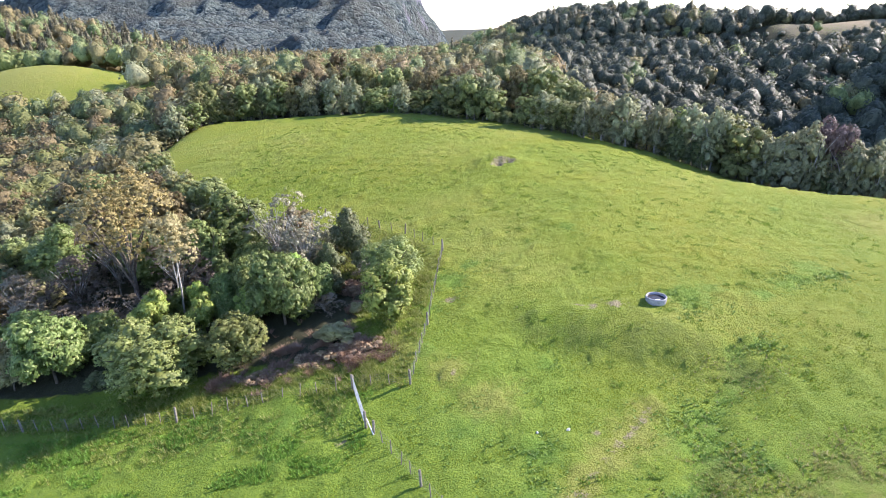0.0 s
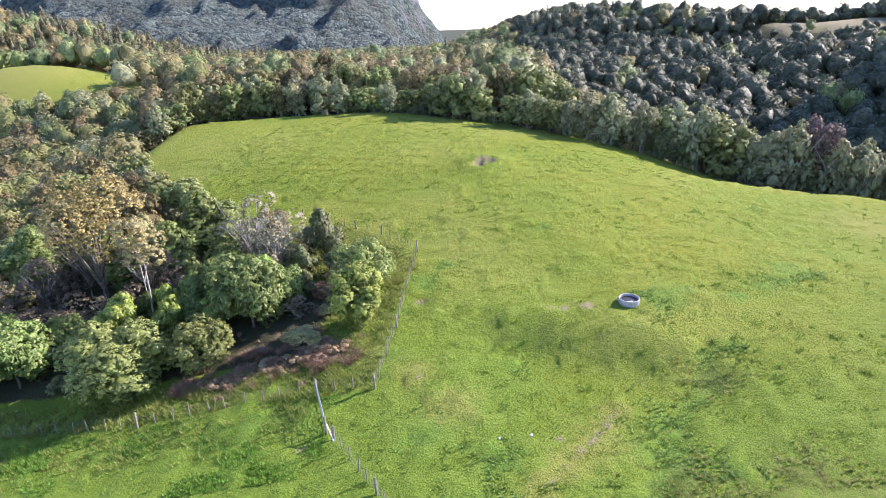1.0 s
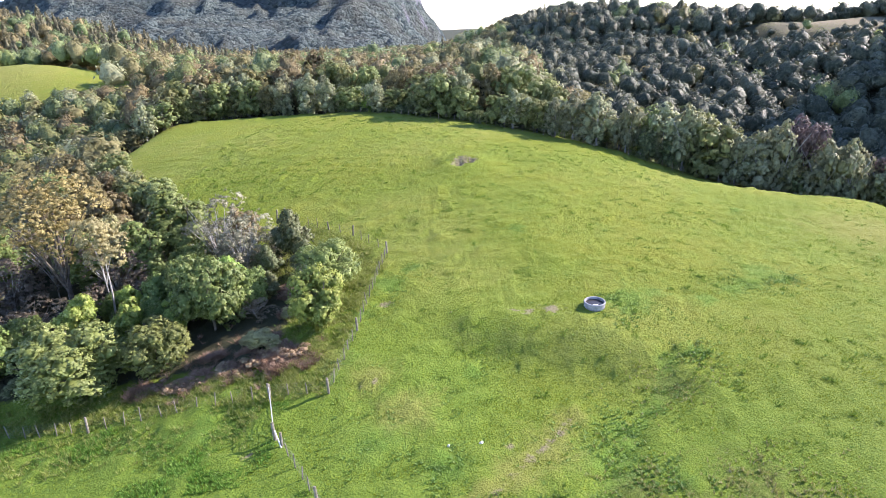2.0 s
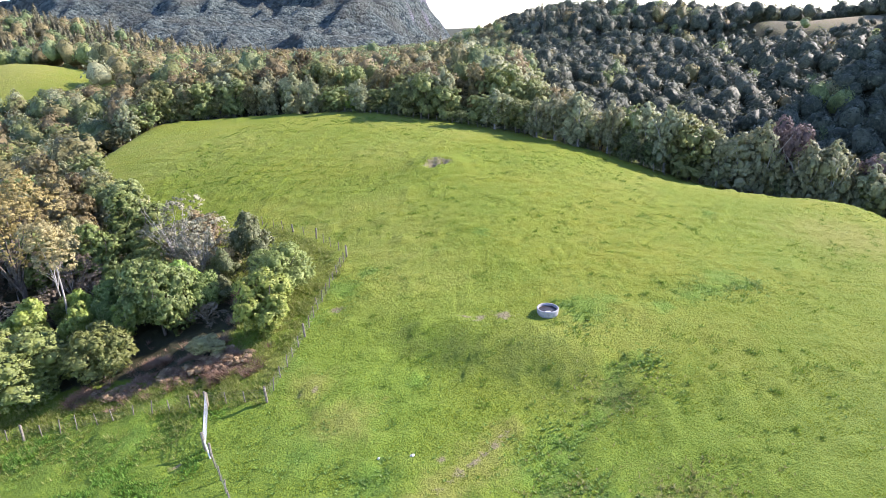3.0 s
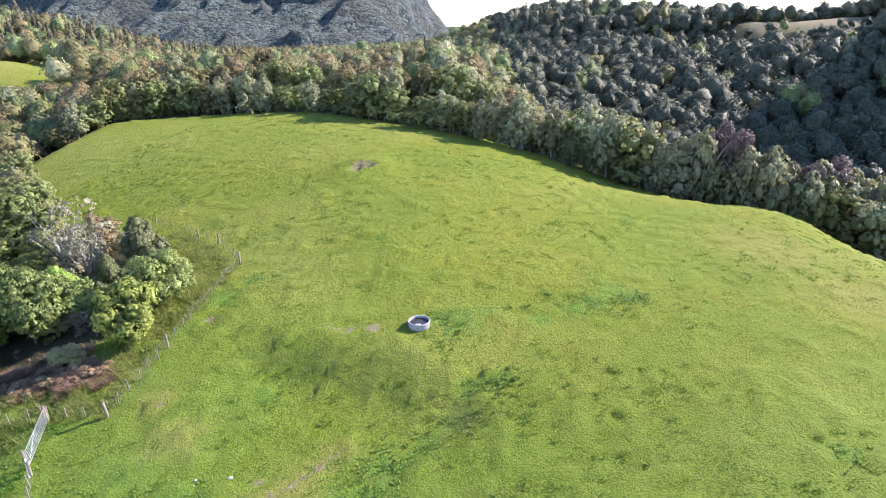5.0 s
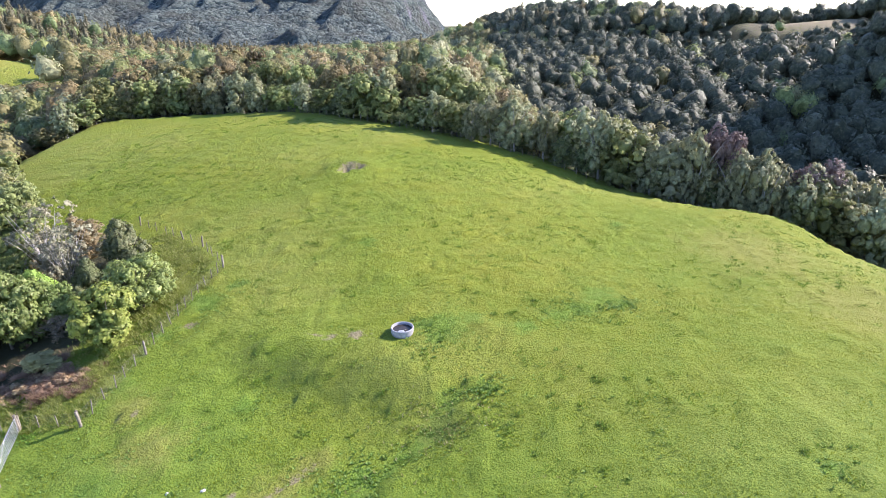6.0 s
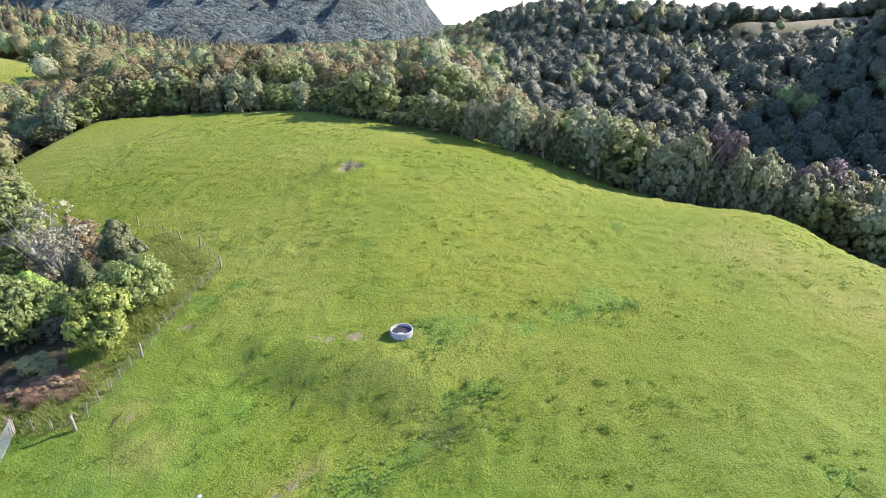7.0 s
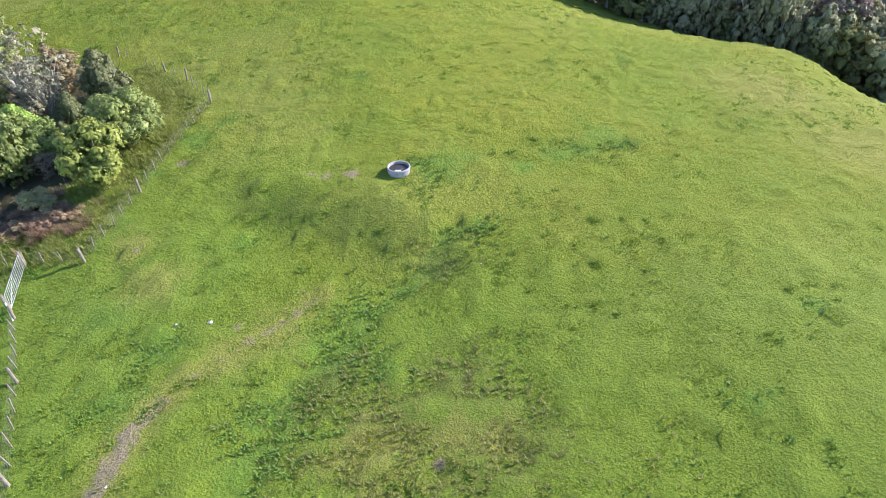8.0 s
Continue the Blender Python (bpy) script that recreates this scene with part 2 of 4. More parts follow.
def height(x, y):
    """The ground's height at x, y (numbers or arrays)."""
    x, y = np.asarray(x, float), np.asarray(y, float)
    a, b = np.clip(x, -62, 96), np.clip(y, 14, 150)
    u, v = (a - 20) / 40, (b - 60) / 40
    powers = [u**i * v**j for i in range(4) for j in range(4 - i)]
    field = sum(c * p for c, p in zip(RISE, powers))
    for kx, ky, s, h in KNOLLS:
        field = field + h * np.exp(-((a - kx) ** 2 + (b - ky) ** 2) / (2 * s * s))
    far = BASE + 0 * x
    for kx, ky, s, h in HILLS:
        far = far + h * np.exp(-((x - kx) ** 2 + (y - ky) ** 2) / (2 * s * s))
    out = np.hypot(x, y - 200)
    far = far - 75 * smooth((out - 420) / 900)
    edge = 146 - 0.61 * np.maximum(x + 10, 0)
    w = smooth((edge + 14 - y) / 16) * smooth((x + 72) / 18) * smooth((100 - x) / 18) * smooth((y + 5) / 20)
    return field * w + far * (1 - w)


def drain(x, y):
    """How near a place lies to the shallow drain below the trough, 0 to 1."""
    cx = np.interp(y, DRAIN[::-1, 1], DRAIN[::-1, 0])
    return np.exp(-(((x - cx) / 1.3) ** 2)) * smooth((y - 16) / 4) * smooth((46 - y) / 3)


def bank(x, y):
    """The trampled terrace by the trough: a low bank that falls towards the gate."""
    line = 47.0 - 0.45 * (np.clip(x, 6, 20) - 10)
    return 0.85 * np.tanh((y - line) / 3.0) * np.exp(-(((x - 14) / 9.5) ** 4)) * np.exp(-(((y - line) / 6) ** 2))


def clearing(x, y):
    """The bare bench high on the hillside: how far out from its middle, and its gentle rise."""
    ahead, across = 0.52 * (x - 178) + 0.85 * (y - 257), 0.85 * (x - 178) - 0.52 * (y - 257)
    return np.hypot(ahead / 15, across / 44), 16.5 + 0.12 * ahead


def lie(x, y):
    out, bench = clearing(x, y)
    z = height(x, y)
    z = z + (bench - z) * smooth((1.3 - out) / 0.45)
    return z + bank(x, y) - 0.3 * drain(x, y)


def ground_z(x, y):
    return float(lie(np.asarray(x, float), np.asarray(y, float)))


def value_noise(x, y, size, seed):
    """Smooth random relief in 0..1 with bumps of about that size."""
    grid = np.random.default_rng(seed).random((256, 256))
    fx, fy = x / size, y / size
    ix, iy = np.floor(fx).astype(int), np.floor(fy).astype(int)
    tx, ty = smooth(fx - ix), smooth(fy - iy)
    g = lambda i, j: grid[i % 256, j % 256]
    return (g(ix, iy) * (1 - tx) + g(ix + 1, iy) * tx) * (1 - ty) + (g(ix, iy + 1) * (1 - tx) + g(ix + 1, iy + 1) * tx) * ty


# pasture marks: x, y, radius
LUSH = [(6.2, 33, 1.9), (16.6, 32.6, 2.2), (17.2, 30.7, 1.6), (18, 35.8, 1.6), (0.7, 57, 2.2), (2.7, 60, 1.3), (25.8, 43.5, 1.3), (22.5, 39.6, 1.5),
        (14.6, 67.5, 1.4), (23.2, 51.4, 2.6), (25.5, 52.5, 1.5), (21.6, 51.4, 1.5), (22.4, 49.6, 1.2), (33, 53, 1.6), (39, 55, 1.4), (37.2, 56.3, 2.5), (35, 54, 1.8), (30, 51.2, 1.3), (44, 76, 1.0), (8.1, 43.3, 1.2), (14.4, 27, 2.0)]
LUSH2 = [(-13, 39, 3), (-19, 39.5, 2.5), (-9, 39.8, 2.0), (1.5, 36, 3), (4.5, 28.5, 2.5), (13.7, 24.6, 2.2), (44.5, 32.8, 1.0), (38.9, 26.7, 1.4), (-2, 46, 1.6), (-1, 52, 1.8), (20, 30, 1.5)]
ROUGH = [(20, 25, 4.5), (26, 25, 4), (24, 29, 3), (17, 29, 2.5), (23, 40, 2)]
DRAIN = np.array([(24, 45), (22.5, 39.6), (18.6, 35.8), (16.8, 32), (15, 28.5), (13.6, 24.5), (13, 20)])
BARE = [(9.2, 91.6, 1.6), (10.7, 91.9, 1.1), (-0.5, 42.4, 0.4), (1.5, 43.0, 0.35), (0.5, 53.5, 0.7), (15.6, 50.3, 1.1), (13.5, 50.3, 0.7), (10.2, 34.3, 0.5),
        (23, 24, 0.6), (-7.8, 36, 0.6), (0.6, 42.7, 0.4), (74.5, 83, 2.0), (178, 257, 36), (200, 244, 32), (156, 270, 32)]
# dry turf; (-125, 183) is the upper paddock, paled to stand in for haze
DRY_AND_HAZE = [(12.6, 34, 2.6), (10.4, 31.8, 2.0), (8, 29.4, 1.8), (0, 43.2, 2.5), (14.4, 37, 1.6), (23.7, 24.9, 2.0), (26, 25.2, 1.6), (20, 25, 3), (58, 70, 9), (62, 55, 8), (178, 257, 30), (-125, 183, 36), (3, 39, 3), (-4, 46, 2), (-4.5, 62, 3)]


TRACK = np.array([(19, 6.9, 1.0), (22, 6.8, 1.0), (24.3, 6.9, 0.95), (26.2, 7.0, 0.9), (27.8, 7.6, 0.75), (29.4, 8.0, 0.5), (31.8, 10.4, 0.5), (33.9, 12.2, 0.68), (35.5, 13.6, 0.68), (37.2, 14.8, 0.55), (38.5, 15.5, 0.0)])


def track(x, y):
    """The stock track, worn bare in places, and the trodden line along the terrace."""
    cx, worn = np.interp(y, TRACK[:, 0], TRACK[:, 1]), np.interp(y, TRACK[:, 0], TRACK[:, 2])
    a = worn * np.exp(-(((x - cx) / 0.75) ** 2)) * (y > 18) * (y < 39)
    line = 50.9 - 0.07 * (x - 6)
    return np.maximum(a, 0.62 * np.exp(-(((y - line) / 0.35) ** 2)) * smooth((x - 4.5) / 3) * smooth((19.5 - x) / 2))


def beside_track(x, y):
    """Yellowed turf on both sides of the stock track."""
    cx = np.interp(y, TRACK[:, 0], TRACK[:, 1])
    return 0.9 * np.exp(-(((x - cx) / 1.7) ** 2)) * smooth((y - 17) / 3) * smooth((40 - y) / 3)


def marks(x, y, spots):
    m = np.zeros_like(x)
    for sx, sy, r in spots:
        m = np.maximum(m, np.exp(-(((x - sx) ** 2 + (y - sy) ** 2) / (r * r)) ** 0.8))
    return m


def in_grove(x, y):
    """How far a place lies in the bush beside the paddock, 0 to 1."""
    line = 1 - smooth((x - grove_edge(y) + 4.5 * smooth((70 - y) / 8) + 1.0) / 3)
    return line * smooth((y - 45.6 - 0.04 * np.maximum(-x - 8, 0)) / 2.5)


def grove_edge(y):
    return np.interp(y, [40, 46, 52, 60, 66, 70, 74, 80, 90, 100, 118, 130, 150], [-9, -6.5, -4.5, -4.5, -8, -13, -21, -30, -39, -46, -59, -66, -82])


def wooded(x, y):
    edge = 148.5 - 0.61 * np.maximum(x + 10, 0)
    beyond = smooth((y - edge) / 4)
    paddock = smooth((1.1 - np.hypot((x + 125) / 43, (y - 183) / 25)) / 0.2)
    crest = smooth((1.05 - clearing(x, y)[0]) / 0.2)
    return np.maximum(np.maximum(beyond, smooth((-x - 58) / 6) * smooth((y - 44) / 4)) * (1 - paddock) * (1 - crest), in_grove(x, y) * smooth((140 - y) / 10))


def mesh_object(name, verts, faces, mat, parent=None, shade=False, normals=None):
    me = bpy.data.meshes.new(name)
    verts, faces = np.asarray(verts, np.float32), np.asarray(faces, np.int32)
    k = faces.shape[1]
    me.vertices.add(len(verts))
    me.vertices.foreach_set("co", verts.ravel())
    me.loops.add(faces.size)
    me.loops.foreach_set("vertex_index", faces.ravel())
    me.polygons.add(len(faces))
    me.polygons.foreach_set("loop_start", np.arange(0, faces.size, k, dtype=np.int32))
    if shade:
        me.polygons.foreach_set("use_smooth", np.ones(len(faces), bool))
    me.update(calc_edges=True)
    if normals is not None:
        me.normals_split_custom_set_from_vertices(normals)
    me.materials.append(mat)
    ob = new(name, me)
    ob.parent = parent
    return ob


def sheet(xs, ys):
    gx, gy = np.meshgrid(xs, ys)
    n = len(xs)
    i = (np.arange(len(ys) - 1)[:, None] * n + np.arange(n - 1)).ravel()
    return gx.ravel(), gy.ravel(), np.stack([i, i + 1, i + n + 1, i + n], -1)


def graded(low, high, step, reach, growth=1.095):
    inner = np.arange(low, high + step / 2, step)
    out, d = [], step
    while sum(out) < reach:
        d *= growth
        out.append(d)
    tail = np.cumsum(out)
    return np.concatenate([inner[0] - tail[::-1], inner, inner[-1] + tail])


gx, gy, gf = sheet(graded(-38, 84, 0.55, 4700), graded(13, 122, 0.55, 4700))
near = smooth((240 - np.hypot(gx - 20, gy - 70)) / 160)
wood = wooded(gx, gy)
relief = (value_noise(gx, gy, 1.3, 1) - 0.5) * 0.09 + (value_noise(gx, gy, 0.6, 2) - 0.5) * 0.1 + (value_noise(gx, gy, 4.5, 3) - 0.5) * 0.16
lump = np.maximum(value_noise(gx, gy, 0.9, 4) - 0.66, 0) * 1.0 + np.maximum(value_noise(gx, gy, 1.7, 6) - 0.75, 0) * 0.7
lushm = np.maximum(np.maximum(marks(gx, gy, LUSH), marks(gx, gy, LUSH2) * 0.8), 0.8 * drain(gx, gy))
# second set: the bank's face, coarse turf coloured darker also for its shade
rough_and_shade = np.maximum(marks(gx, gy, ROUGH) * 0.9, 0.62 * marks(gx, gy, [(12, 46.6, 4), (17, 45.4, 4.5), (21, 43.6, 3), (8, 48, 3)]))
barem = np.maximum(marks(gx, gy, BARE), track(gx, gy))
hollow = -0.35 * marks(gx, gy, [(26.4, 24.6, 0.8), (23, 23.6, 0.6), (0.5, 53.4, 0.5)]) + 0.25 * marks(gx, gy, [(25, 26.2, 1.4)]) - 1.3 * marks(gx, gy, [(9.0, 91.4, 1.1), (10.4, 91.9, 0.7)]) + 1.1 * marks(gx, gy, [(9.4, 92.8, 3.2)])
gz = lie(gx, gy) + near * (relief + lump + hollow + 0.12 * lushm * value_noise(gx, gy, 0.8, 5) - 0.05 * barem)
ground = mesh_object("ground", np.stack([gx, gy, gz], -1), gf, GROUND, shade=True)
for name, values in (("lush", lushm), ("bare", barem), ("dry_and_haze", np.maximum(marks(gx, gy, DRY_AND_HAZE), beside_track(gx, gy))), ("wood", wood), ("rough", rough_and_shade), ("fresh", np.maximum(smooth((13 - gx + 0.25 * (gy - 30)) / 9) * smooth((62 - gy) / 22), 0.75 * smooth((50 - gy) / 20)))):
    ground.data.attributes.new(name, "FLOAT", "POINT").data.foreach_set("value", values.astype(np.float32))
tagged(ground, "rolling bright green grazed pasture with worn bare patches", "ground", kind="structure")


# ---- mountain behind the woods ----
def mountain_material():
    m, t, b = material("hazed_forested_cliffs", 0.95)
    geo = t.nodes.new("ShaderNodeNewGeometry")
    pos = geo.outputs["Position"]
    sep = t.nodes.new("ShaderNodeSeparateXYZ")
    t.links.new(geo.outputs["True Normal"], sep.inputs[0])
    steep = ramp(t, maths(t, "ADD", sep.outputs["Z"], maths(t, "MULTIPLY", noise_tex(t, 0.02, 5, 0.65, pos), 0.5)), 0.74, 0.44)
    cells = node(t, "ShaderNodeTexVoronoi", Scale=0.11)
    t.links.new(pos, cells.inputs["Vector"])
    tone = t.nodes.new("ShaderNodeSeparateColor")
    t.links.new(cells.outputs["Color"], tone.inputs[0])
    # distance haze is put into the base colours: bluish bush, violet rock
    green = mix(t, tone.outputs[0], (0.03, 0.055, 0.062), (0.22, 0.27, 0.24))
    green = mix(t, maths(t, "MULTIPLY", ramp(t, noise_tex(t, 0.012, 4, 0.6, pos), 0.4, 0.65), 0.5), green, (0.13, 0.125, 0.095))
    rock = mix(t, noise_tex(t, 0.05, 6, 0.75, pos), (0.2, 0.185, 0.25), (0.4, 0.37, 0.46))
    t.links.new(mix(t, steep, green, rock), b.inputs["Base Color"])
    dome = maths(t, "SUBTRACT", 1.0, cells.outputs["Distance"])
    bump(t, b, maths(t, "ADD", dome, maths(t, "MULTIPLY", noise_tex(t, 0.2, 4, 0.75, pos), 1.6)), 15.0, 1.0)
    return m


def mountain():
    x, y, f = sheet(np.arange(-1650, 420, 9.0), np.arange(760, 2500, 9.0))
    warp = (value_noise(x, y, 170, 11) - 0.5) * 120 + (value_noise(x, y, 60, 12) - 0.5) * 50

    def mass(cx, cy, rx, ry, top, cliff):
        d = np.hypot((x + warp - cx) / rx, (y + 0.6 * warp - cy) / ry)
        return top * (0.45 * smooth((1.75 - d) / 1.2) + 0.55 * smooth((1.0 - d) / cliff))

    # cliff-topped masses over a wooded skirt that falls towards the valley
    z = np.maximum(np.maximum(mass(-215, 1980, 200, 260, 205, 0.4), mass(-560, 2080, 190, 260, 250, 0.4)), mass(-815, 1980, 235, 300, 215, 0.6))
    skirt = 185 * smooth((y + warp - 780) / 1150) * smooth((60 - x + 0.5 * warp) / 260)
    rough = (value_noise(x, y, 90, 13) - 0.5) * 36 + (value_noise(x * 1.6, y * 0.6, 34, 14) - 0.5) * 20
    crowns = np.maximum(value_noise(x, y, 13, 16), value_noise(x, y, 17, 17)) * 9
    body = z + skirt
    z = -100 + body + (rough + crowns) * smooth(body / 50)
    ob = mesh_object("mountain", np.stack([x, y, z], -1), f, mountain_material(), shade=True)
    tagged(ob, "distant mountain with bush and bare cliffs, coloured blue-grey for haze", "mountain", kind="structure")


mountain()


# ---- trees ----
RNG = np.random.default_rng(7)


def unit(n, rng):
    v = rng.normal(size=(n, 3))
    return v / np.linalg.norm(v, axis=1, keepdims=True)


def leaf_sprays(points, outward, size, rng, loose=0.7):
    """A three-cornered leaf spray at each point."""
    n = len(points)
    nor = outward + loose * unit(n, rng) + np.array([0, 0, 0.3])
    nor /= np.linalg.norm(nor, axis=1, keepdims=True)
    along = np.cross(nor, unit(n, rng))
    along /= np.linalg.norm(along, axis=1, keepdims=True) + 1e-6
    side = np.cross(nor, along)
    s = (size * (0.65 + 0.7 * rng.random(n)))[:, None]
    verts = np.stack([points - along * s * 0.5 + side * s * 0.45, points - along * s * 0.5 - side * s * 0.45, points + along * s * 0.75 - nor * s * 0.2], 1)
    return verts.reshape(-1, 3), np.arange(3 * n).reshape(-1, 3)


def icosphere(level):
    """Corners and faces of a ball of triangles."""
    bm = bmesh.new()
    bmesh.ops.create_icosphere(bm, subdivisions=level, radius=1)
    v, f = np.array([p.co for p in bm.verts]), np.array([[p.index for p in q.verts] for q in bm.faces])
    bm.free()
    return v, f


SMALL_BALL, BALL = icosphere(1), icosphere(2)


def crown_mesh(spread, tall, lobes, leaves, size, rng, sparse=False, tuft=0.3, calm=False):
    """A billowing crown: leaf sprays in tufts on the outer skin of many lobes, over dense inner twigs and leaves."""
    box = np.array([spread, spread, tall / 2])
    c = unit(lobes, rng) * (rng.random(lobes) ** 0.4)[:, None] * 0.72
    c = c * box * rng.uniform(0.75, 1.2, (lobes, 1))
    r = (0.16 + 0.25 * rng.random(lobes)) * min(spread, tall / 1.6)
    tufts = max(30, leaves // 13)
    many = tufts * 3
    on = rng.choice(lobes, many, p=r**2 / (r**2).sum())
    d = unit(many, rng)
    d[:, 2] = np.where((d[:, 2] < -0.3) & (rng.random(many) < 0.6), -d[:, 2], d[:, 2])
    deep = 0.5 + 0.55 * rng.random(many) if sparse else 0.72 + 0.36 * rng.random(many)
    t = c[on] + d * (r[on] * deep)[:, None]
    # the tufts on the outside of the joined lobes
    inside = (np.linalg.norm(t[:, None] - c[None], axis=2) / r).min(axis=1)
    keep = np.argsort(-np.minimum(inside, 0.86) + 0.02 * rng.random(many))[:tufts]
    t, d, on = t[keep], d[keep], on[keep]
    size_t = tuft * (0.6 + 0.8 * rng.random(tufts))
    which = rng.integers(0, tufts, leaves)
    e = unit(leaves, rng)
    e[:, 2] = np.where(e[:, 2] < -0.2, -e[:, 2], e[:, 2])
    p = t[which] + e * (size_t[which] * rng.random(leaves) ** 0.4)[:, None] * [1, 1, 0.8]
    v, f = leaf_sprays(p, 0.6 * e + 0.6 * d[which], size, rng, 0.4 if calm else 0.7)
    soft = 0.9 * d[which] + (0.5 if calm else 0.8) * e + 0.2 * p / box + (0.15 if calm else 0.35) * unit(leaves, rng) + [0, 0, 0.1]
    soft = billow(soft)
    if not sparse:
        bv, bf = SMALL_BALL
        for k in range(lobes):
            w = bv * (r[k] * rng.uniform(0.42, 0.68, (len(bv), 1))) + c[k]
            f = np.concatenate([f, bf + len(v)])
            v, soft = np.concatenate([v, w]), np.concatenate([soft, bv])
    return v, f, soft


def billow(soft):
    """Corner normals that let a mass of sprays catch the light as one billowing form."""
    return np.repeat(soft / np.linalg.norm(soft, axis=1, keepdims=True), 3, 0)


def tube(points, radii, sides=6):
    """A bent tapering limb through the points."""
    verts, faces = [], []
    for k, (p, r) in enumerate(zip(points, radii)):
        ahead = Vector(points[min(k + 1, len(points) - 1)]) - Vector(points[max(k - 1, 0)])
        q = ahead.to_track_quat("Z", "Y")
        for s in range(sides):
            a = 2 * math.pi * s / sides
            verts.append(tuple(Vector(p) + q @ Vector((math.cos(a) * r, math.sin(a) * r, 0))))
    for k in range(len(points) - 1):
        for s in range(sides):
            i, j = k * sides + s, k * sides + (s + 1) % sides
            faces.append((i, j, j + sides, i + sides))
    return verts, faces


def limb_mesh(k, count, base, top, spread, girth, rng):
    """A limb that leaves the trunk and reaches into the crown."""
    a = 2 * math.pi * (k + 0.6 * rng.random()) / count
    z0 = base * (0.45 + 0.5 * rng.random())
    reach, rise = spread * (0.45 + 0.45 * rng.random()), top * (0.7 + 0.25 * rng.random())
    pts = []
    for s in (0, 0.3, 0.65, 1.0):
        pts.append((math.cos(a) * reach * s + 0.14 * rng.normal() * s, math.sin(a) * reach * s + 0.14 * rng.normal() * s, z0 + (rise - z0) * s**0.8))
    return tube(pts, [girth * q for q in (0.55, 0.4, 0.25, 0.08)], 5)


def tree_kind(name, leaf, spread, tall, trunk, lobes, leaves, size, seed, bark=None, girth=0.2, limbs=6, sparse=False, label="", category="tree", key_far=False):
    """One tree on its foot: trunk, limbs, crown. tall is the whole height, trunk the height at which the crown begins."""
    rng = np.random.default_rng(seed)
    root = new(name)
    bark = bark or BARK
    bend = [(0, 0, -0.6), (0.05 * tall * rng.normal() * 0.3, 0.0, trunk * 0.6), (0.04 * tall * rng.normal() * 0.4, 0.03 * tall * rng.normal() * 0.4, trunk + (tall - trunk) * 0.55)]
    v, f = tube(bend, [girth * 1.25, girth * 0.9, girth * 0.3], 8)
    mesh_object("trunk", v, f, bark, root, True)
    for k in range(limbs):
        mesh_object("limb", *limb_mesh(k, limbs, max(trunk, tall * 0.3), tall * 0.92, spread, girth, rng), bark, root, True)
    high = tall - trunk
    v, f, soft = crown_mesh(spread, high, lobes, leaves, size, rng, sparse, (1.1 if key_far else 1.7) * size, key_far)
    low, top = v[:, 2].min(), v[:, 2].max()
    v[:, 2] = trunk + (v[:, 2] - low) / (top - low) * high
    wide = np.percentile(np.hypot(v[:, 0], v[:, 1]), 97)
    v[:, :2] *= spread / wide
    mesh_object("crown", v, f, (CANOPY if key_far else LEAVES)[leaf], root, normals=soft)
    tagged(root, label, category)
    return root


KINDS = {}


def kind(key, *args, **more):
    KINDS[key] = tree_kind(*args, **more)


T = "tree"
kind("broad", T, "green", 4.0, 8.0, 0.3, 34, 13000, 0.21, 21, label="dense broadleaf tree with glossy mid-green leaves")
kind("broad2", T, "green", 3.6, 9.0, 0.6, 32, 12500, 0.2, 22, label="tall rounded broadleaf tree with mid-green crown")
kind("round", "shrub", "shrub", 4.6, 7.4, 0.0, 46, 19000, 0.175, 23, label="dense rounded shrub with small olive-green leaves", category="shrub")
kind("bright", T, "bright", 2.6, 6.0, 0.3, 20, 7500, 0.2, 24, label="small bright green leafy tree")
kind("yellow", "shrub", "yellow", 2.5, 5.4, 0.0, 22, 8500, 0.17, 25, label="bushy shrub with yellow-green leaves", category="shrub")
kind("golden", T, "golden", 5.4, 16.0, 6.4, 40, 16000, 0.16, 26, girth=0.26, limbs=9, sparse=True, label="tall golden-brown tree with bare lower limbs")
kind("thin", T, "brown", 2.6, 12.5, 7.0, 12, 5200, 0.15, 127, PALE_BARK, 0.1, 3, True, label="slender brownish tree with a pale trunk")
kind("olive", T, "olive", 3.8, 9.5, 0.6, 34, 12000, 0.185, 28, limbs=7, label="olive-green scrubby native tree")
kind("grey", T, "grey", 3.2, 8.2, 0.8, 26, 8000, 0.14, 29, PALE_BARK, 0.14, 9, True, label="grey-green tree with silvery sparse foliage")
kind("brown", T, "brown", 3.6, 10.5, 1.2, 32, 11000, 0.18, 30, limbs=7, label="tall brown-leaved bush tree")
kind("dark", T, "dark", 3.0, 7.5, 0.0, 24, 9500, 0.18, 32, label="dark green dense bush tree")
kind("dead", T, "grey", 3.0, 7.5, 1.2, 16, 2600, 0.12, 35, PALE_BARK, 0.1, 22, True, label="half-dead tree with bare silver branches")
kind("scrub", T, "scrub", 3.2, 6.6, 0.3, 22, 6000, 0.13, 36, PALE_BARK, 0.08, 16, True, label="twiggy grey-brown scrub tree with bare branches")
kind("fern", "bracken", "russet", 1.6, 0.75, 0.0, 14, 1500, 0.12, 34, girth=0.02, limbs=3, sparse=True, label="dead russet bracken clump", category="bracken")
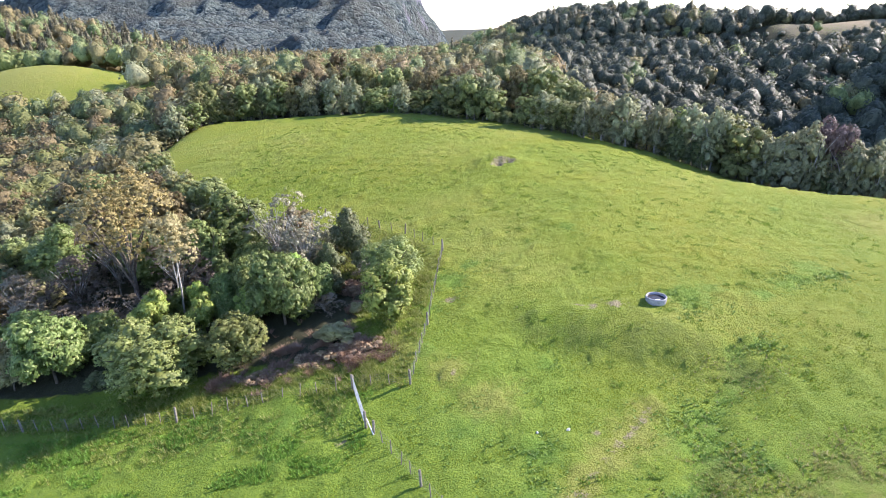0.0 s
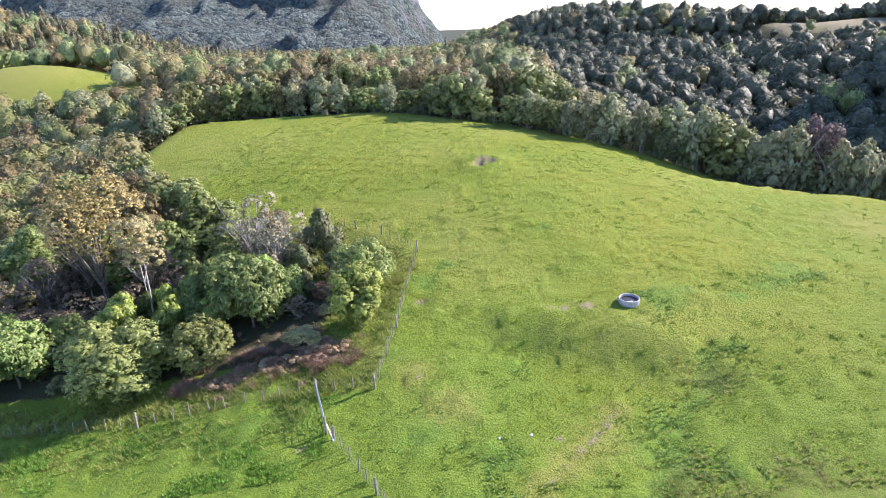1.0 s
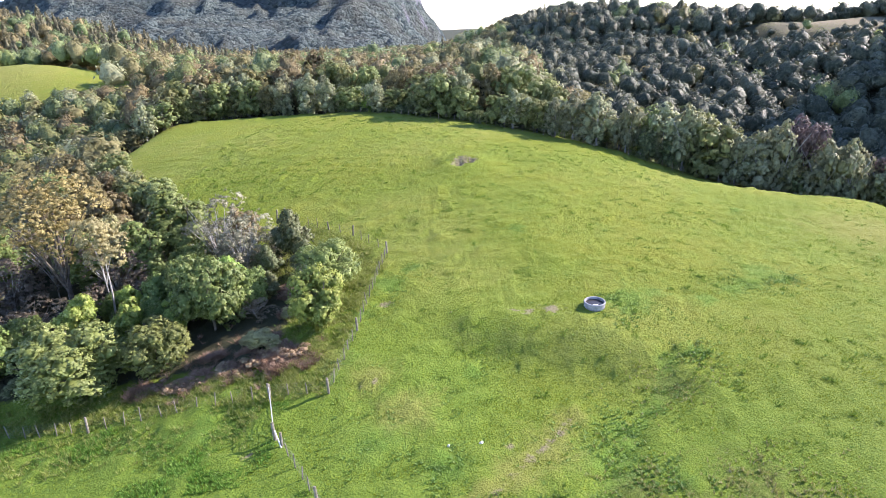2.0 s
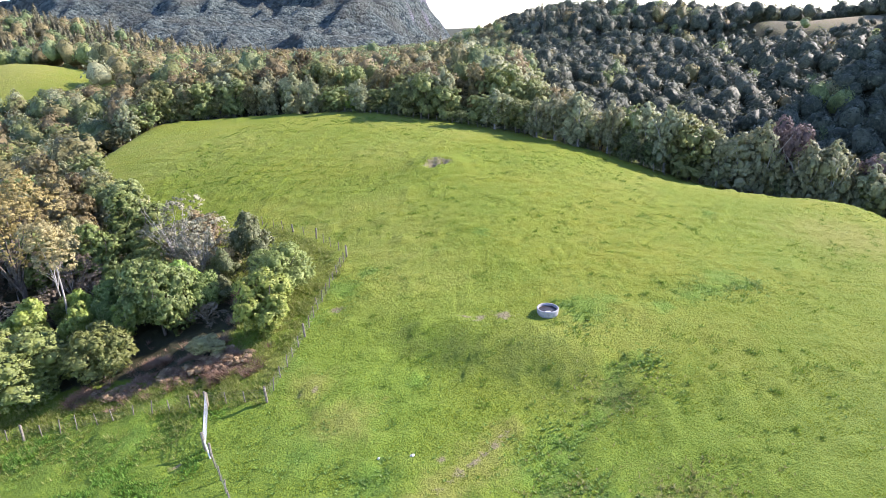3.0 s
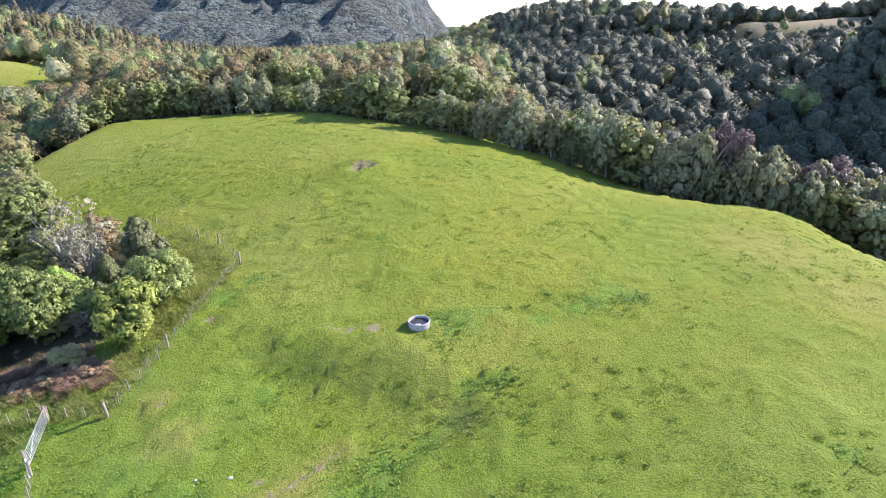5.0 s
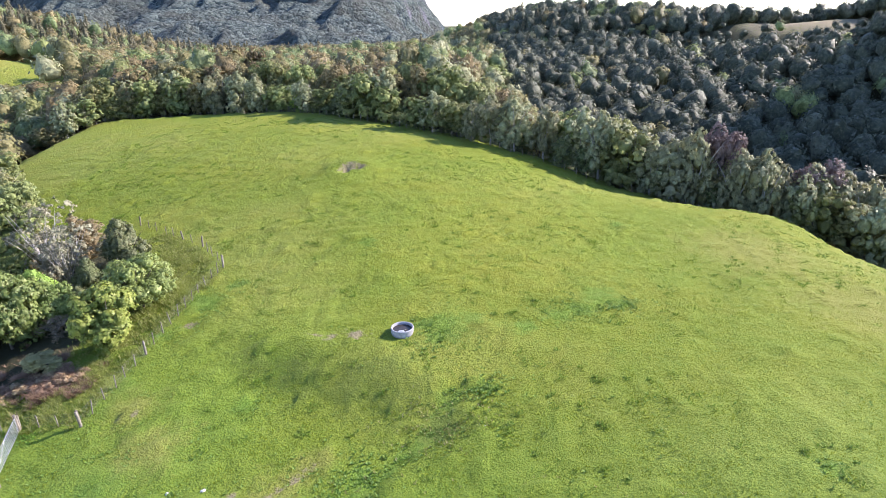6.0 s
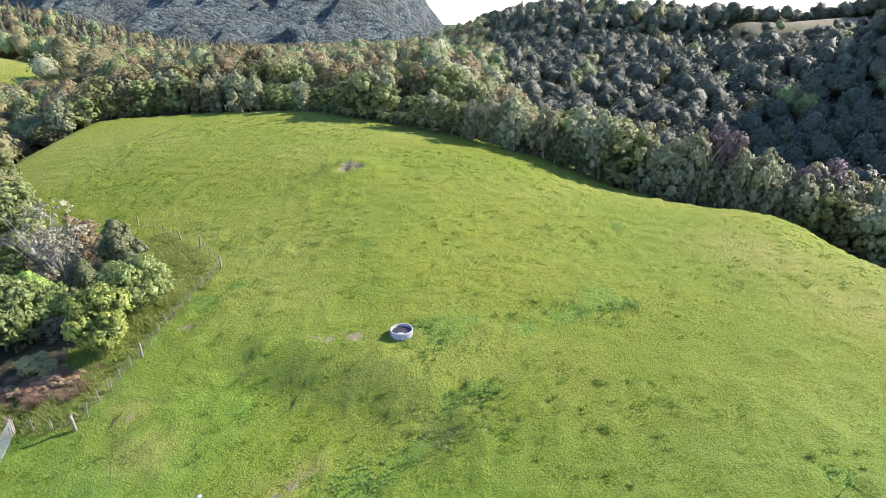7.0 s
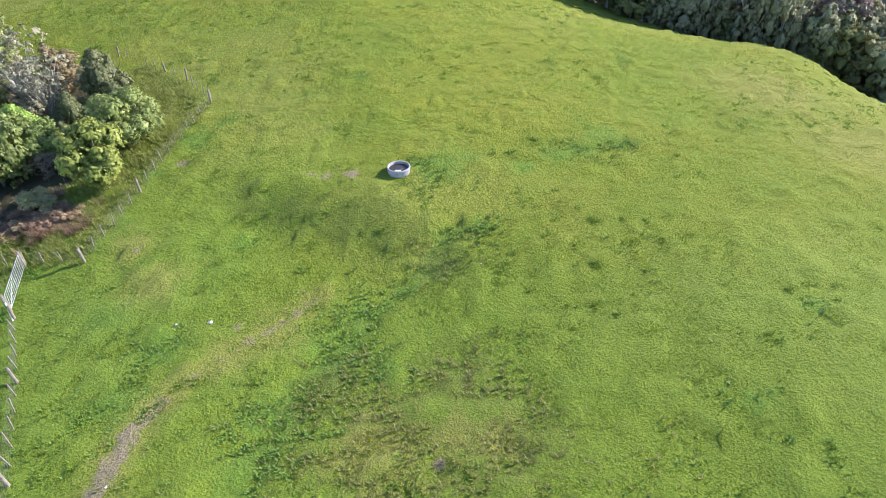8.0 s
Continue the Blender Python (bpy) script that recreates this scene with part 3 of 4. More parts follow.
# the same sorts with coarser foliage, for the belt across the paddock
kind("broad_b", T, "green", 3.8, 8.6, 0.0, 36, 4700, 0.25, 41, limbs=3, label="rounded green broadleaf tree in a dense belt", key_far=True)
kind("olive_b", T, "olive", 3.8, 9.2, 0.0, 36, 4900, 0.25, 42, limbs=3, label="olive-green bush tree in a dense belt", key_far=True)
kind("pale_b", T, "grey", 3.4, 8.0, 0.0, 36, 4900, 0.23, 43, PALE_BARK, limbs=4, label="pale grey-green rounded tree in a dense belt", key_far=True)
kind("brown_b", T, "brown", 3.6, 10.0, 0.3, 34, 4700, 0.25, 44, limbs=3, label="brown-leaved tree in a dense belt", key_far=True)
kind("dark_b", T, "dark", 3.2, 7.8, 0.0, 30, 4200, 0.24, 45, limbs=3, label="dark green bush tree in a dense belt", key_far=True)
kind("purple_b", T, "purple", 4.7, 12.5, 6.0, 40, 7500, 0.22, 46, girth=0.16, limbs=5, label="purple-brown domed tree above a pale trunk", key_far=True)
kind("bright_b", T, "bright", 2.6, 6.0, 0.0, 20, 3200, 0.22, 47, limbs=3, label="bright lime-green small tree in a dense belt", key_far=True)
TALL = {"broad_b": 8.6, "olive_b": 9.2, "pale_b": 8.0, "brown_b": 10.0, "dark_b": 7.8}
PLACED = {}


def plant(key, x, y, size=1.0, turn=None, tall=1.0, group=""):
    """Set a tree of that kind with its foot on the ground."""
    a = RNG.random() * 360 if turn is None else turn
    m = pose(x, y, ground_z(x, y) - 0.1, 0, 0, a) @ Matrix.Diagonal((size, size, size * tall, 1))
    source = KINDS[key]
    if key in PLACED:
        ob = copy_thing(source, m)
    else:
        ob = source
        ob.matrix_basis = m
        PLACED[key] = True
    if group:
        ob["group"] = group
    return ob


# the bush beside the paddock: kind, x, y, size, height factor
GROVE = [
    ("round", -26.0, 47.2, 1.05, 0.9), ("broad", -37.6, 50.2, 0.92, 1.0), ("olive", -44.0, 50.8, 0.6, 0.95), ("broad", -42.0, 54.6, 0.8, 1.0), ("broad", -34.2, 53.6, 0.62, 1.15), ("bright", -29.6, 54.6, 0.75, 1.4), ("bright", -24.3, 53.6, 0.8, 1.05),
    ("round", -19.3, 48.4, 0.6, 1.25), ("broad", -15.8, 53.4, 0.98, 1.12), ("olive", -9.8, 48.9, 0.72, 0.5), ("yellow", -5.3, 50.8, 1.0, 1.15), ("round", -5.2, 57.0, 0.63, 1.25), ("dark", -10.6, 65.4, 0.82, 1.1),
    ("dead", -15.2, 62.5, 1.05, 1.05), ("grey", -16.2, 63.6, 0.8, 0.9), ("dead", -18.6, 64.6, 1.1, 1.1), ("broad", -20.4, 58.2, 0.62, 1.4), ("golden", -34.0, 61.0, 1.05, 0.97), ("thin", -27.6, 57.5, 1.0, 1.0),
    ("olive", -27.0, 73.5, 1.2, 1.05), ("olive", -31.0, 68.5, 1.2, 1.25), ("broad2", -24.0, 67.5, 1.05, 1.1), ("grey", -20.0, 68.0, 1.0, 1.0), ("brown", -17.6, 69.6, 0.75, 0.8), ("grey", -13.6, 68.6, 0.75, 0.85),
    ("scrub", -44.5, 57.5, 1.0, 0.9), ("scrub", -40.0, 57.0, 0.95, 0.85), ("scrub", -36.0, 57.6, 1.0, 0.8), ("scrub", -31.8, 57.8, 0.95, 0.85), ("scrub", -47.5, 61.5, 1.1, 1.1), ("scrub", -41.5, 62.5, 1.15, 1.2), ("scrub", -29.0, 61.5, 1.1, 1.2), ("scrub", -25.4, 60.6, 0.9, 1.0), ("scrub", -38.5, 66.0, 1.2, 1.3),
    ("broad", -22.4, 55.6, 0.5, 1.1), ("bright", -19.6, 54.4, 0.7, 1.0), ("broad", -27.2, 52.6, 0.5, 0.95), ("broad", -31.6, 51.4, 0.55, 0.85), ("dark", -38.0, 54.6, 0.7, 0.9), ("bright", -45.5, 54.0, 0.8, 1.0), ("broad", -23.0, 60.2, 0.55, 1.25),
    ("broad", -17.0, 58.4, 0.6, 1.2), ("bright", -14.8, 58.0, 0.75, 1.2), ("dark", -12.4, 61.0, 0.7, 0.95), ("dark", -11.6, 57.4, 0.6, 0.8), ("olive", -13.2, 65.4, 0.6, 0.75), ("broad", -16.4, 55.8, 0.5, 1.2), ("scrub", -12.0, 54.0, 0.6, 0.7), ("scrub", -8.2, 59.6, 0.55, 0.7),
    ("olive", -11.8, 49.8, 0.36, 0.5), ("olive", -21.8, 51.4, 0.42, 0.7), ("dark", -23.0, 49.8, 0.5, 0.6), ("dark", -32.4, 48.6, 0.5, 0.55), ("broad", -47.0, 49.6, 0.7, 0.9), ("broad", -20.8, 62.2, 0.7, 1.15), ("olive", -8.6, 53.2, 0.35, 0.5),
    ("broad", -19.0, 56.0, 0.66, 1.15), ("broad", -12.8, 56.2, 0.55, 1.1), ("olive", -17.6, 60.8, 0.6, 0.9), ("broad", -22.8, 57.8, 0.58, 1.2), ("bright", -25.2, 57.4, 0.7, 1.15), ("brown", -20.8, 65.2, 0.7, 0.8), ("olive", -14.2, 60.2, 0.5, 0.9), ("broad2", -26.6, 64.0, 0.7, 1.2),
    ("dark", -9.0, 61.8, 0.55, 0.8), ("olive", -22.6, 69.6, 0.8, 0.95), ("scrub", -20.4, 60.4, 0.7, 0.9), ("broad", -28.2, 58.8, 0.5, 1.0), ("dark", -31.0, 55.4, 0.5, 0.8), ("broad", -39.4, 53.2, 0.6, 1.0), ("broad", -36.0, 55.0, 0.5, 1.1),
]
for key, x, y, s, h in GROVE:
    plant(key, x, y, s, tall=h, group="bush beside the paddock")
taken = [(x, y, 2.1 * s) for _, x, y, s, _ in GROVE]
pick = np.random.default_rng(3)
for _ in range(9000):
    x, y = pick.uniform(-92, -8), pick.uniform(46, 108)
    if x > float(grove_edge(y)) - 1.2 or y < 47.5 + 0.06 * (-x - 8) or x < -0.72 * y - 8:
        continue
    if (y < 61 and x > -34) or (x > -21 and y < 69):
        continue
    gap = 1.6 if y < 85 else 2.2
    if any((x - a) ** 2 + (y - b) ** 2 < (r + gap) ** 2 for a, b, r in taken) or len(taken) > 300:
        continue
    if y < 71:
        key = pick.choice(["olive", "dark", "brown"]) if y < 62 else pick.choice(["olive", "grey", "broad2", "brown", "golden", "dark", "scrub"], p=[0.3, 0.18, 0.14, 0.2, 0.06, 0.04, 0.08])
    else:
        key = pick.choice(["olive_b", "pale_b", "broad_b", "brown_b", "dark_b", "bright_b"], p=[0.3, 0.24, 0.12, 0.22, 0.07, 0.05])
    if key == "golden" and x > -36:
        key = "olive"
    s = pick.uniform(0.75, 1.1) * (0.72 if key == "golden" else 1)
    s *= float(np.interp(float(grove_edge(y)) - x, [1, 14], [0.5, 1.0])) if y < 80 else float(np.interp(y, [80, 150], [1.0, 0.8]))
    plant(str(key), x, y, s, tall=pick.uniform(0.85, 1.1), group="bush beside the paddock")
    taken.append((x, y, 1.9 * s))
for x, y, s in ((-10, 47.2, 0.9), (-12.6, 46.4, 0.8), (-7.4, 46.6, 0.8), (-16.6, 45.2, 0.8), (-8.8, 57.2, 1.0), (-9.8, 58.8, 0.8), (-8.6, 47.0, 1.0), (-11.4, 46.4, 0.8), (-6.6, 47.6, 0.9), (-17.6, 45.8, 0.8), (-14.4, 45.9, 0.8), (-8.2, 48.2, 0.9), (-7.4, 55.6, 0.9), (-15.4, 45.2, 0.7), (-10.8, 45.5, 0.7)):
    plant("fern", x, y, s, group="dead bracken at the edge of the bush")

# the belt of trees along the far fence
BELT = np.array([(-62, 138), (-50, 150), (-40, 155), (-25, 152), (-12, 148), (7, 134), (20, 126), (43, 113), (55, 107), (72, 99), (84, 93), (98, 86), (112, 78)], float)
length = np.r_[0, np.cumsum(np.hypot(*np.diff(BELT, axis=0).T))]
# height of the crest along the belt, and of the taller trees behind it: x, top
CREST = np.array([(-62, 8.4), (-51, 11), (-30, 12.4), (-24, 13.4), (-17, 11), (-10, 9), (-6, 8.6), (0, 12.6), (9, 14.4), (15, 12), (20, 10), (31, 10.2), (44, 10.2), (51, 10), (54, 7), (62, 5), (68, 5), (72, 2.6), (80, 1.5), (98, -3), (112, -5)])
BEHIND = np.array([(-63, 13.5), (-40, 15.5), (-16, 15.5), (-10, 14), (-2, 15), (10, 17.4), (21, 17.2), (27, 15), (33, 12.6), (43, 11.2), (49, 9)])
FRONT = ["broad_b", "pale_b", "olive_b", "pale_b", "pale_b", "dark_b", "broad_b"]
for back, step, kinds, crest in ((-1.8, 3.9, FRONT, CREST), (2.5, 4.4, FRONT, CREST), (8.5, 4.6, ["brown_b", "olive_b", "brown_b", "broad_b", "brown_b"], BEHIND)):
    d = 0.0
    while d < length[-1]:
        x, y = np.interp(d, length, BELT[:, 0]), np.interp(d, length, BELT[:, 1])
        x, y = x + 0.5 * back + pick.normal() * 0.6, y + 0.87 * back + pick.normal() * 0.6
        d += step * pick.uniform(0.8, 1.25)
        if back > 4 and x > 48:
            continue
        key = str(pick.choice(kinds + ["pale_b", "pale_b", "pale_b"] if x > 45 else kinds))
        top = float(np.interp(x, crest[:, 0], crest[:, 1])) + pick.normal() * 0.9 - (1.3 if pick.random() < 0.3 else 0)
        high = max(top - ground_z(x, y), 4.0)
        wide = pick.uniform(0.85, 1.25) * float(np.interp(high, [5, 12, 18], [0.85, 1.2, 1.4]))
        plant(key, x, y, wide, tall=high / (wide * TALL[key]), group="belt of trees along the far fence")
for key, x, y, s, h in (("purple_b", 81.2, 97.5, 0.9, 1.42), ("purple_b", 68.5, 103.5, 0.85, 1.35), ("bright_b", -9.5, 145.5, 1.1, 1.0), ("brown_b", 53.5, 112.5, 0.8, 2.0), ("brown_b", -28.0, 176.0, 1.1, 1.1), ("brown_b", -22.5, 177.0, 1.0, 1.0), ("brown_b", -33.0, 174.0, 0.7, 1.0)):
    plant(key, x, y, s, tall=h, group="belt of trees along the far fence")


# ---- woods on the hills ----
def crown_shapes(rng, spire, n, size):
    """Eight far crowns, round and billowing or drawn out to a point: a lobed mass under a skin of leaf sprays."""
    shapes = []
    bv, bf = BALL
    for k in range(8):
        if spire:
            h = rng.random(n) ** 1.25
            a = rng.random(n) * 2 * np.pi
            q = (0.85 - 0.78 * h) * (0.6 + 0.5 * rng.random(n))
            d = np.stack([np.cos(a), np.sin(a), 0.5 + 0 * a], -1)
            p = np.stack([np.cos(a) * q, np.sin(a) * q, h * 1.9 - 0.7], -1)
            core = bv * [0.42, 0.42, 0.8] * rng.uniform(0.85, 1.1, (len(bv), 1))
            core[:, :2] *= np.clip(0.75 - 0.6 * bv[:, 2:], 0.1, 1.2)
            core[:, 2] += 0.15
        else:
            lobes = unit(int(rng.integers(12, 18)), rng) * rng.uniform(0.4, 0.68)
            lobes[:, 2] = np.abs(lobes[:, 2]) * 1.15 - 0.1
            wide = rng.uniform(0.24, 0.42, len(lobes))
            # how far out the joined lobes reach along each way
            b = bv @ lobes.T
            reach = b + np.sqrt(np.maximum(b * b - (lobes**2).sum(1) + wide**2, 0))
            far = np.where(b * b - (lobes**2).sum(1) + wide**2 > 0, reach, 0.45).max(axis=1)
            core = bv * (far * rng.uniform(0.74, 0.98, len(bv)))[:, None]
            on = rng.integers(0, len(lobes), n * 3)
            d = unit(n * 3, rng)
            d[:, 2] = np.where(d[:, 2] < -0.3, -d[:, 2], d[:, 2])
            p = lobes[on] + d * wide[on][:, None]
            deepest = (np.linalg.norm(p[:, None] - lobes[None], axis=2) / wide).min(axis=1)
            keep = np.argsort(-deepest)[:n]
            p, d = p[keep] * rng.uniform(0.94, 1.08, (n, 1)), d[keep]
        whole = p / (np.linalg.norm(p, axis=1, keepdims=True) + 1e-6)
        v, f = leaf_sprays(p, d, size, rng, 0.4)
        soft = billow(0.7 * d + 0.6 * whole + 0.25 * unit(n, rng) + [0, 0, 0.1])
        faces = np.concatenate([f, bf + len(v)])
        corner = np.zeros_like(core)
        side = np.cross(core[bf[:, 1]] - core[bf[:, 0]], core[bf[:, 2]] - core[bf[:, 0]])
        for j in range(3):
            np.add.at(corner, bf[:, j], side)
        corner /= np.linalg.norm(corner, axis=1, keepdims=True) + 1e-9
        shapes.append((np.concatenate([v, core]) + [0, 0, 0.75], faces, np.concatenate([soft, corner])))
    return shapes


def far_crowns(seed, places, mat_name, label, spire=False, n=105, size=0.145):
    """Far trees joined in one mass."""
    rng = np.random.default_rng(seed)
    shapes = crown_shapes(rng, spire, n, size)
    verts, faces, normals, count = [], [], [], 0
    for x, y, s, t, floor in places:
        v, f, soft = shapes[rng.integers(8)]
        a = rng.random() * 6.28
        ca, sa = math.cos(a), math.sin(a)
        verts.append(np.stack([x + s * (v[:, 0] * ca - v[:, 1] * sa), y + s * (v[:, 0] * sa + v[:, 1] * ca), floor + s * t * v[:, 2]], -1))
        normals.append(np.stack([soft[:, 0] * ca - soft[:, 1] * sa, soft[:, 0] * sa + soft[:, 1] * ca, soft[:, 2]], -1))
        faces.append(f + count)
        count += len(v)
    ob = mesh_object("hill_woods", np.concatenate(verts), np.concatenate(faces), CANOPY[mat_name], normals=np.concatenate(normals))
    tagged(ob, label, "woods", kind="stuff")


def in_view(x, y, top):
    """Which far crowns show over the ground in front of them, from above the paddock."""
    s = np.linspace(0.3, 0.97, 40)[:, None]
    return np.all(lie(12 + (x - 12) * s, 4 + (y - 4) * s) + 1.0 < 26 + (top - 26) * s, axis=0)


def hill_places(seed, box, spacing):
    """Places, widths and heights of far crowns that stand shoulder to shoulder."""
    rng = np.random.default_rng(seed)
    x0, x1, y0, y1 = box
    x, y = np.meshgrid(np.arange(x0, x1, spacing), np.arange(y0, y1, spacing * 0.87))
    x[1::2] += spacing / 2
    x, y = x.ravel(), y.ravel()
    x, y = x + rng.normal(size=len(x)) * 0.24 * spacing, y + rng.normal(size=len(y)) * 0.24 * spacing
    keep = hill_keep(x, y)
    x, y = x[keep], y[keep]
    n = len(x)
    wide, high = spacing * rng.uniform(0.6, 1.0, n), 0.95 + 0.5 * rng.random(n)
    high = np.where(y > 480, 0.5, 1.0) * high
    floor = lie(x, y)
    # the bush below the upper paddock stays under its lower edge
    room = 11.4 - 0.085 * (y - 150) - floor + 0.8 * rng.normal(size=n)
    shrink = np.where((x < -0.44 * y) & (y < 172), np.minimum(1.0, np.maximum(room, 1.0) / (1.75 * wide * high)), 1.0)
    wide, high = wide * np.maximum(shrink, 0.55), high * shrink / np.maximum(shrink, 0.55)
    low = (clearing(x, y)[0] < 2.2) & (0.52 * (x - 178) + 0.85 * (y - 257) < 0)
    wide = np.where(low, wide * 0.6, wide)
    seen = in_view(x, y, floor + 1.75 * wide * high + 4)
    return [tuple(map(float, p)) for p in zip(x[seen], y[seen], wide[seen], high[seen], floor[seen])]


def hill_keep(x, y):
    wedge = (x > -0.75 * y - 16) & (x < 0.7 * y + 44)
    behind = (y > 162 - 0.61 * np.maximum(x + 10, 0)) | ((x < -0.72 * y - 6) & (y > 60)) | ((y > 104) & (x < np.interp(y, [104, 118, 131, 146, 156], [-50, -61, -70, -58, -42])))
    return wedge & behind & (wooded(x, y) > 0.5)


places = hill_places(5, (-330, 400, 60, 480), 5.0)
places += hill_places(6, (-125, -42, 104, 158), 4.6)
places += hill_places(8, (-330, 260, 480, 760), 8.5)
rngw = np.random.default_rng(9)
tone = rngw.random(len(places))
ridge = [((p[0] < -100 and p[1] > 240 and q < 0.4) or (p[1] > 300 and p[0] < 140 and q < 0.05)) for p, q in zip(places, rngw.random(len(places)))]
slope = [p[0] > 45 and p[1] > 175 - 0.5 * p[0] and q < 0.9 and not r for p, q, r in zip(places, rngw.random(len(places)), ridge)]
for low, high, mat, words in ((0, 0.3, "olive", "olive-green"), (0.3, 0.5, "green", "mid-green"), (0.5, 0.7, "brown", "brownish"), (0.7, 0.87, "dark", "dark green"), (0.87, 1.01, "grey", "grey-green")):
    some = [p for p, q, s, d in zip(places, tone, ridge, slope) if low <= (0.5 + 0.37 * q if p[0] < 0 and p[1] > 215 else q) < high and not s and not d]
    far_crowns(int(low * 100) + 3, [p for p in some if math.hypot(p[0], p[1]) < 195], mat, f"{words} native bush behind the tree belt", n=170, size=0.135)
    far_crowns(int(low * 100) + 4, [p for p in some if math.hypot(p[0], p[1]) >= 195], mat, f"{words} native bush covering the far hillsides")
# the hillside bush takes the darker foliage colour that stands in for shade
far_crowns(76, [p for p, d in zip(places, slope) if d], "shade_dark", "native bush on the right hillside, coloured dark for shade and haze")
far_crowns(77, [(x, y, s * 0.95, t * 1.05, z) for (x, y, s, t, z), r in zip(places, ridge) if r], "ridge", "dark pointed forest trees along the far ridge", True, 120, 0.17)


# ---- grass, weeds and rank growth ----
def blades(name, x, y, z, tall, wide, count, mat, label, seed, lean=0.5):
    """Tufts of bent blades as one sward: count blades at each place."""
    rng = np.random.default_rng(seed)
    n = len(x) * count
    at = np.repeat(np.stack([x, y, z - 0.02], -1), count, 0)
    h = np.repeat(tall, count) * (0.6 + 0.7 * rng.random(n))
    a = rng.random(n) * 2 * np.pi
    out = np.stack([np.cos(a), np.sin(a), 0 * a], -1)
    side = np.stack([-np.sin(a), np.cos(a), 0 * a], -1)
    foot = at + out * (h * 0.25)[:, None] * rng.random((n, 1))
    w = (wide * (0.6 + 0.8 * rng.random(n)))[:, None]
    tip = foot + out * (h * lean * (0.3 + rng.random(n)))[:, None] + np.array([0, 0, 1.0]) * h[:, None]
    v = np.stack([foot - side * w, foot + side * w, tip], 1).reshape(-1, 3)
    ob = mesh_object(name, v, np.arange(len(v)).reshape(-1, 3), mat)
    return tagged(ob, label, "grass", kind="stuff")


def scatter(seed, count, box, weight):
    rng = np.random.default_rng(seed)
    x, y = rng.uniform(box[0], box[1], count), rng.uniform(box[2], box[3], count)
    keep = rng.random(count) < weight(x, y)
    return x[keep], y[keep]


def open_field(x, y):
    edge = 142 - 0.61 * np.maximum(x + 10, 0)
    return (1 - wooded(x, y)) * smooth((edge - y) / 3) * (1 - marks(x, y, BARE))


def nearness(x, y):
    return np.clip(30 / np.hypot(x - 16, y - 2) , 0, 1) ** 1.8


x, y = scatter(51, 270000, (-36, 80, 19, 118), lambda x, y: open_field(x, y) * nearness(x, y) * 1.1)
blades("pasture_sward", x, y, lie(x, y) + 0.03, 0.05 + 0.11 * value_noise(x, y, 1.1, 61) * value_noise(x, y, 5, 62), 0.024, 3, BLADE, "short bright green pasture grass in tufts", 52)
x, y = scatter(53, 210000, (-36, 82, 19, 125), lambda x, y: open_field(x, y) * (0.01 + 0.9 * np.maximum(marks(x, y, LUSH), 0.75 * drain(x, y)) + 0.5 * marks(x, y, LUSH2)))
blades("weed_tufts", x, y, lie(x, y) + 0.03, 0.06 + 0.1 * value_noise(x, y, 2, 64), 0.042, 9, WEED, "dark green dock and clover tufts in the pasture", 54, 1.4)
x, y = scatter(61, 4000, (-36, 82, 19, 140), lambda x, y: open_field(x, y) * smooth((value_noise(x, y, 9, 71) - 0.25) / 0.4))
spread = np.random.default_rng(62)
n = 16
a, d = spread.random((len(x), n)) * 6.28, 0.5 * spread.random((len(x), n)) ** 0.7 * (0.5 + spread.random((len(x), 1)))
px, py = (x[:, None] + np.cos(a) * d).ravel(), (y[:, None] + np.sin(a) * d).ravel()
blades("clover_clumps", px, py, lie(px, py) + 0.04, 0.06 + 0.12 * spread.random(len(px)), 0.036, 3, CLOVER, "small dark green clover and dock clumps dotted over the pasture", 63, 1.2)
x, y = scatter(55, 42000, (10, 42, 19, 50), lambda x, y: open_field(x, y) * marks(x, y, ROUGH) * 0.4)
blades("rough_sward", x, y, lie(x, y) + 0.03, 0.1 + 0.16 * value_noise(x, y, 1.5, 65), 0.022, 7, STRAW, "coarse yellowish tussocky grass below the terrace", 56, 0.9)


def rank_strip(x, y):
    left = smooth((y - 41.2 + 0.04 * (x + 3)) / 0.5) * smooth((46.6 - y) / 1.2) * (x < -3.2)
    inner = smooth((-2.9 + (y - 42) * 0.135 - x) / 0.5) * (y > 41.5) * (y < 64) * smooth((x + 9) / 2)
    corner = smooth((74 - y - 1.12 * (x + 8)) / 1.0) * (x > -13) * (x < 0.2) * (y > 60)
    gate = 0.35 * np.exp(-(((y - 39.5) / 2.2) ** 2)) * (x < -8) * (x > -36)
    return np.clip(np.maximum(np.maximum(left, inner), corner) + gate, 0, 1)


x, y = scatter(57, 90000, (-46, 1, 36, 76), lambda x, y: rank_strip(x, y) * 0.36)
blades("rank_grass", x, y, lie(x, y) + 0.02, 0.14 + 0.34 * value_noise(x, y, 1.6, 66), 0.022, 11, RANK, "long rank grass along the fence and bush edge", 58, 0.9)
x, y = scatter(59, 22000, (-40, -6, 33, 41.5), lambda x, y: 0.5 * smooth((value_noise(x, y, 3, 67) - 0.35) / 0.3))
blades("lush_grass", x, y, lie(x, y) + 0.02, 0.12 + 0.18 * value_noise(x, y, 2.2, 68), 0.028, 8, LUSH_BLADE, "lush deep green ungrazed grass by the gate", 60, 0.6)


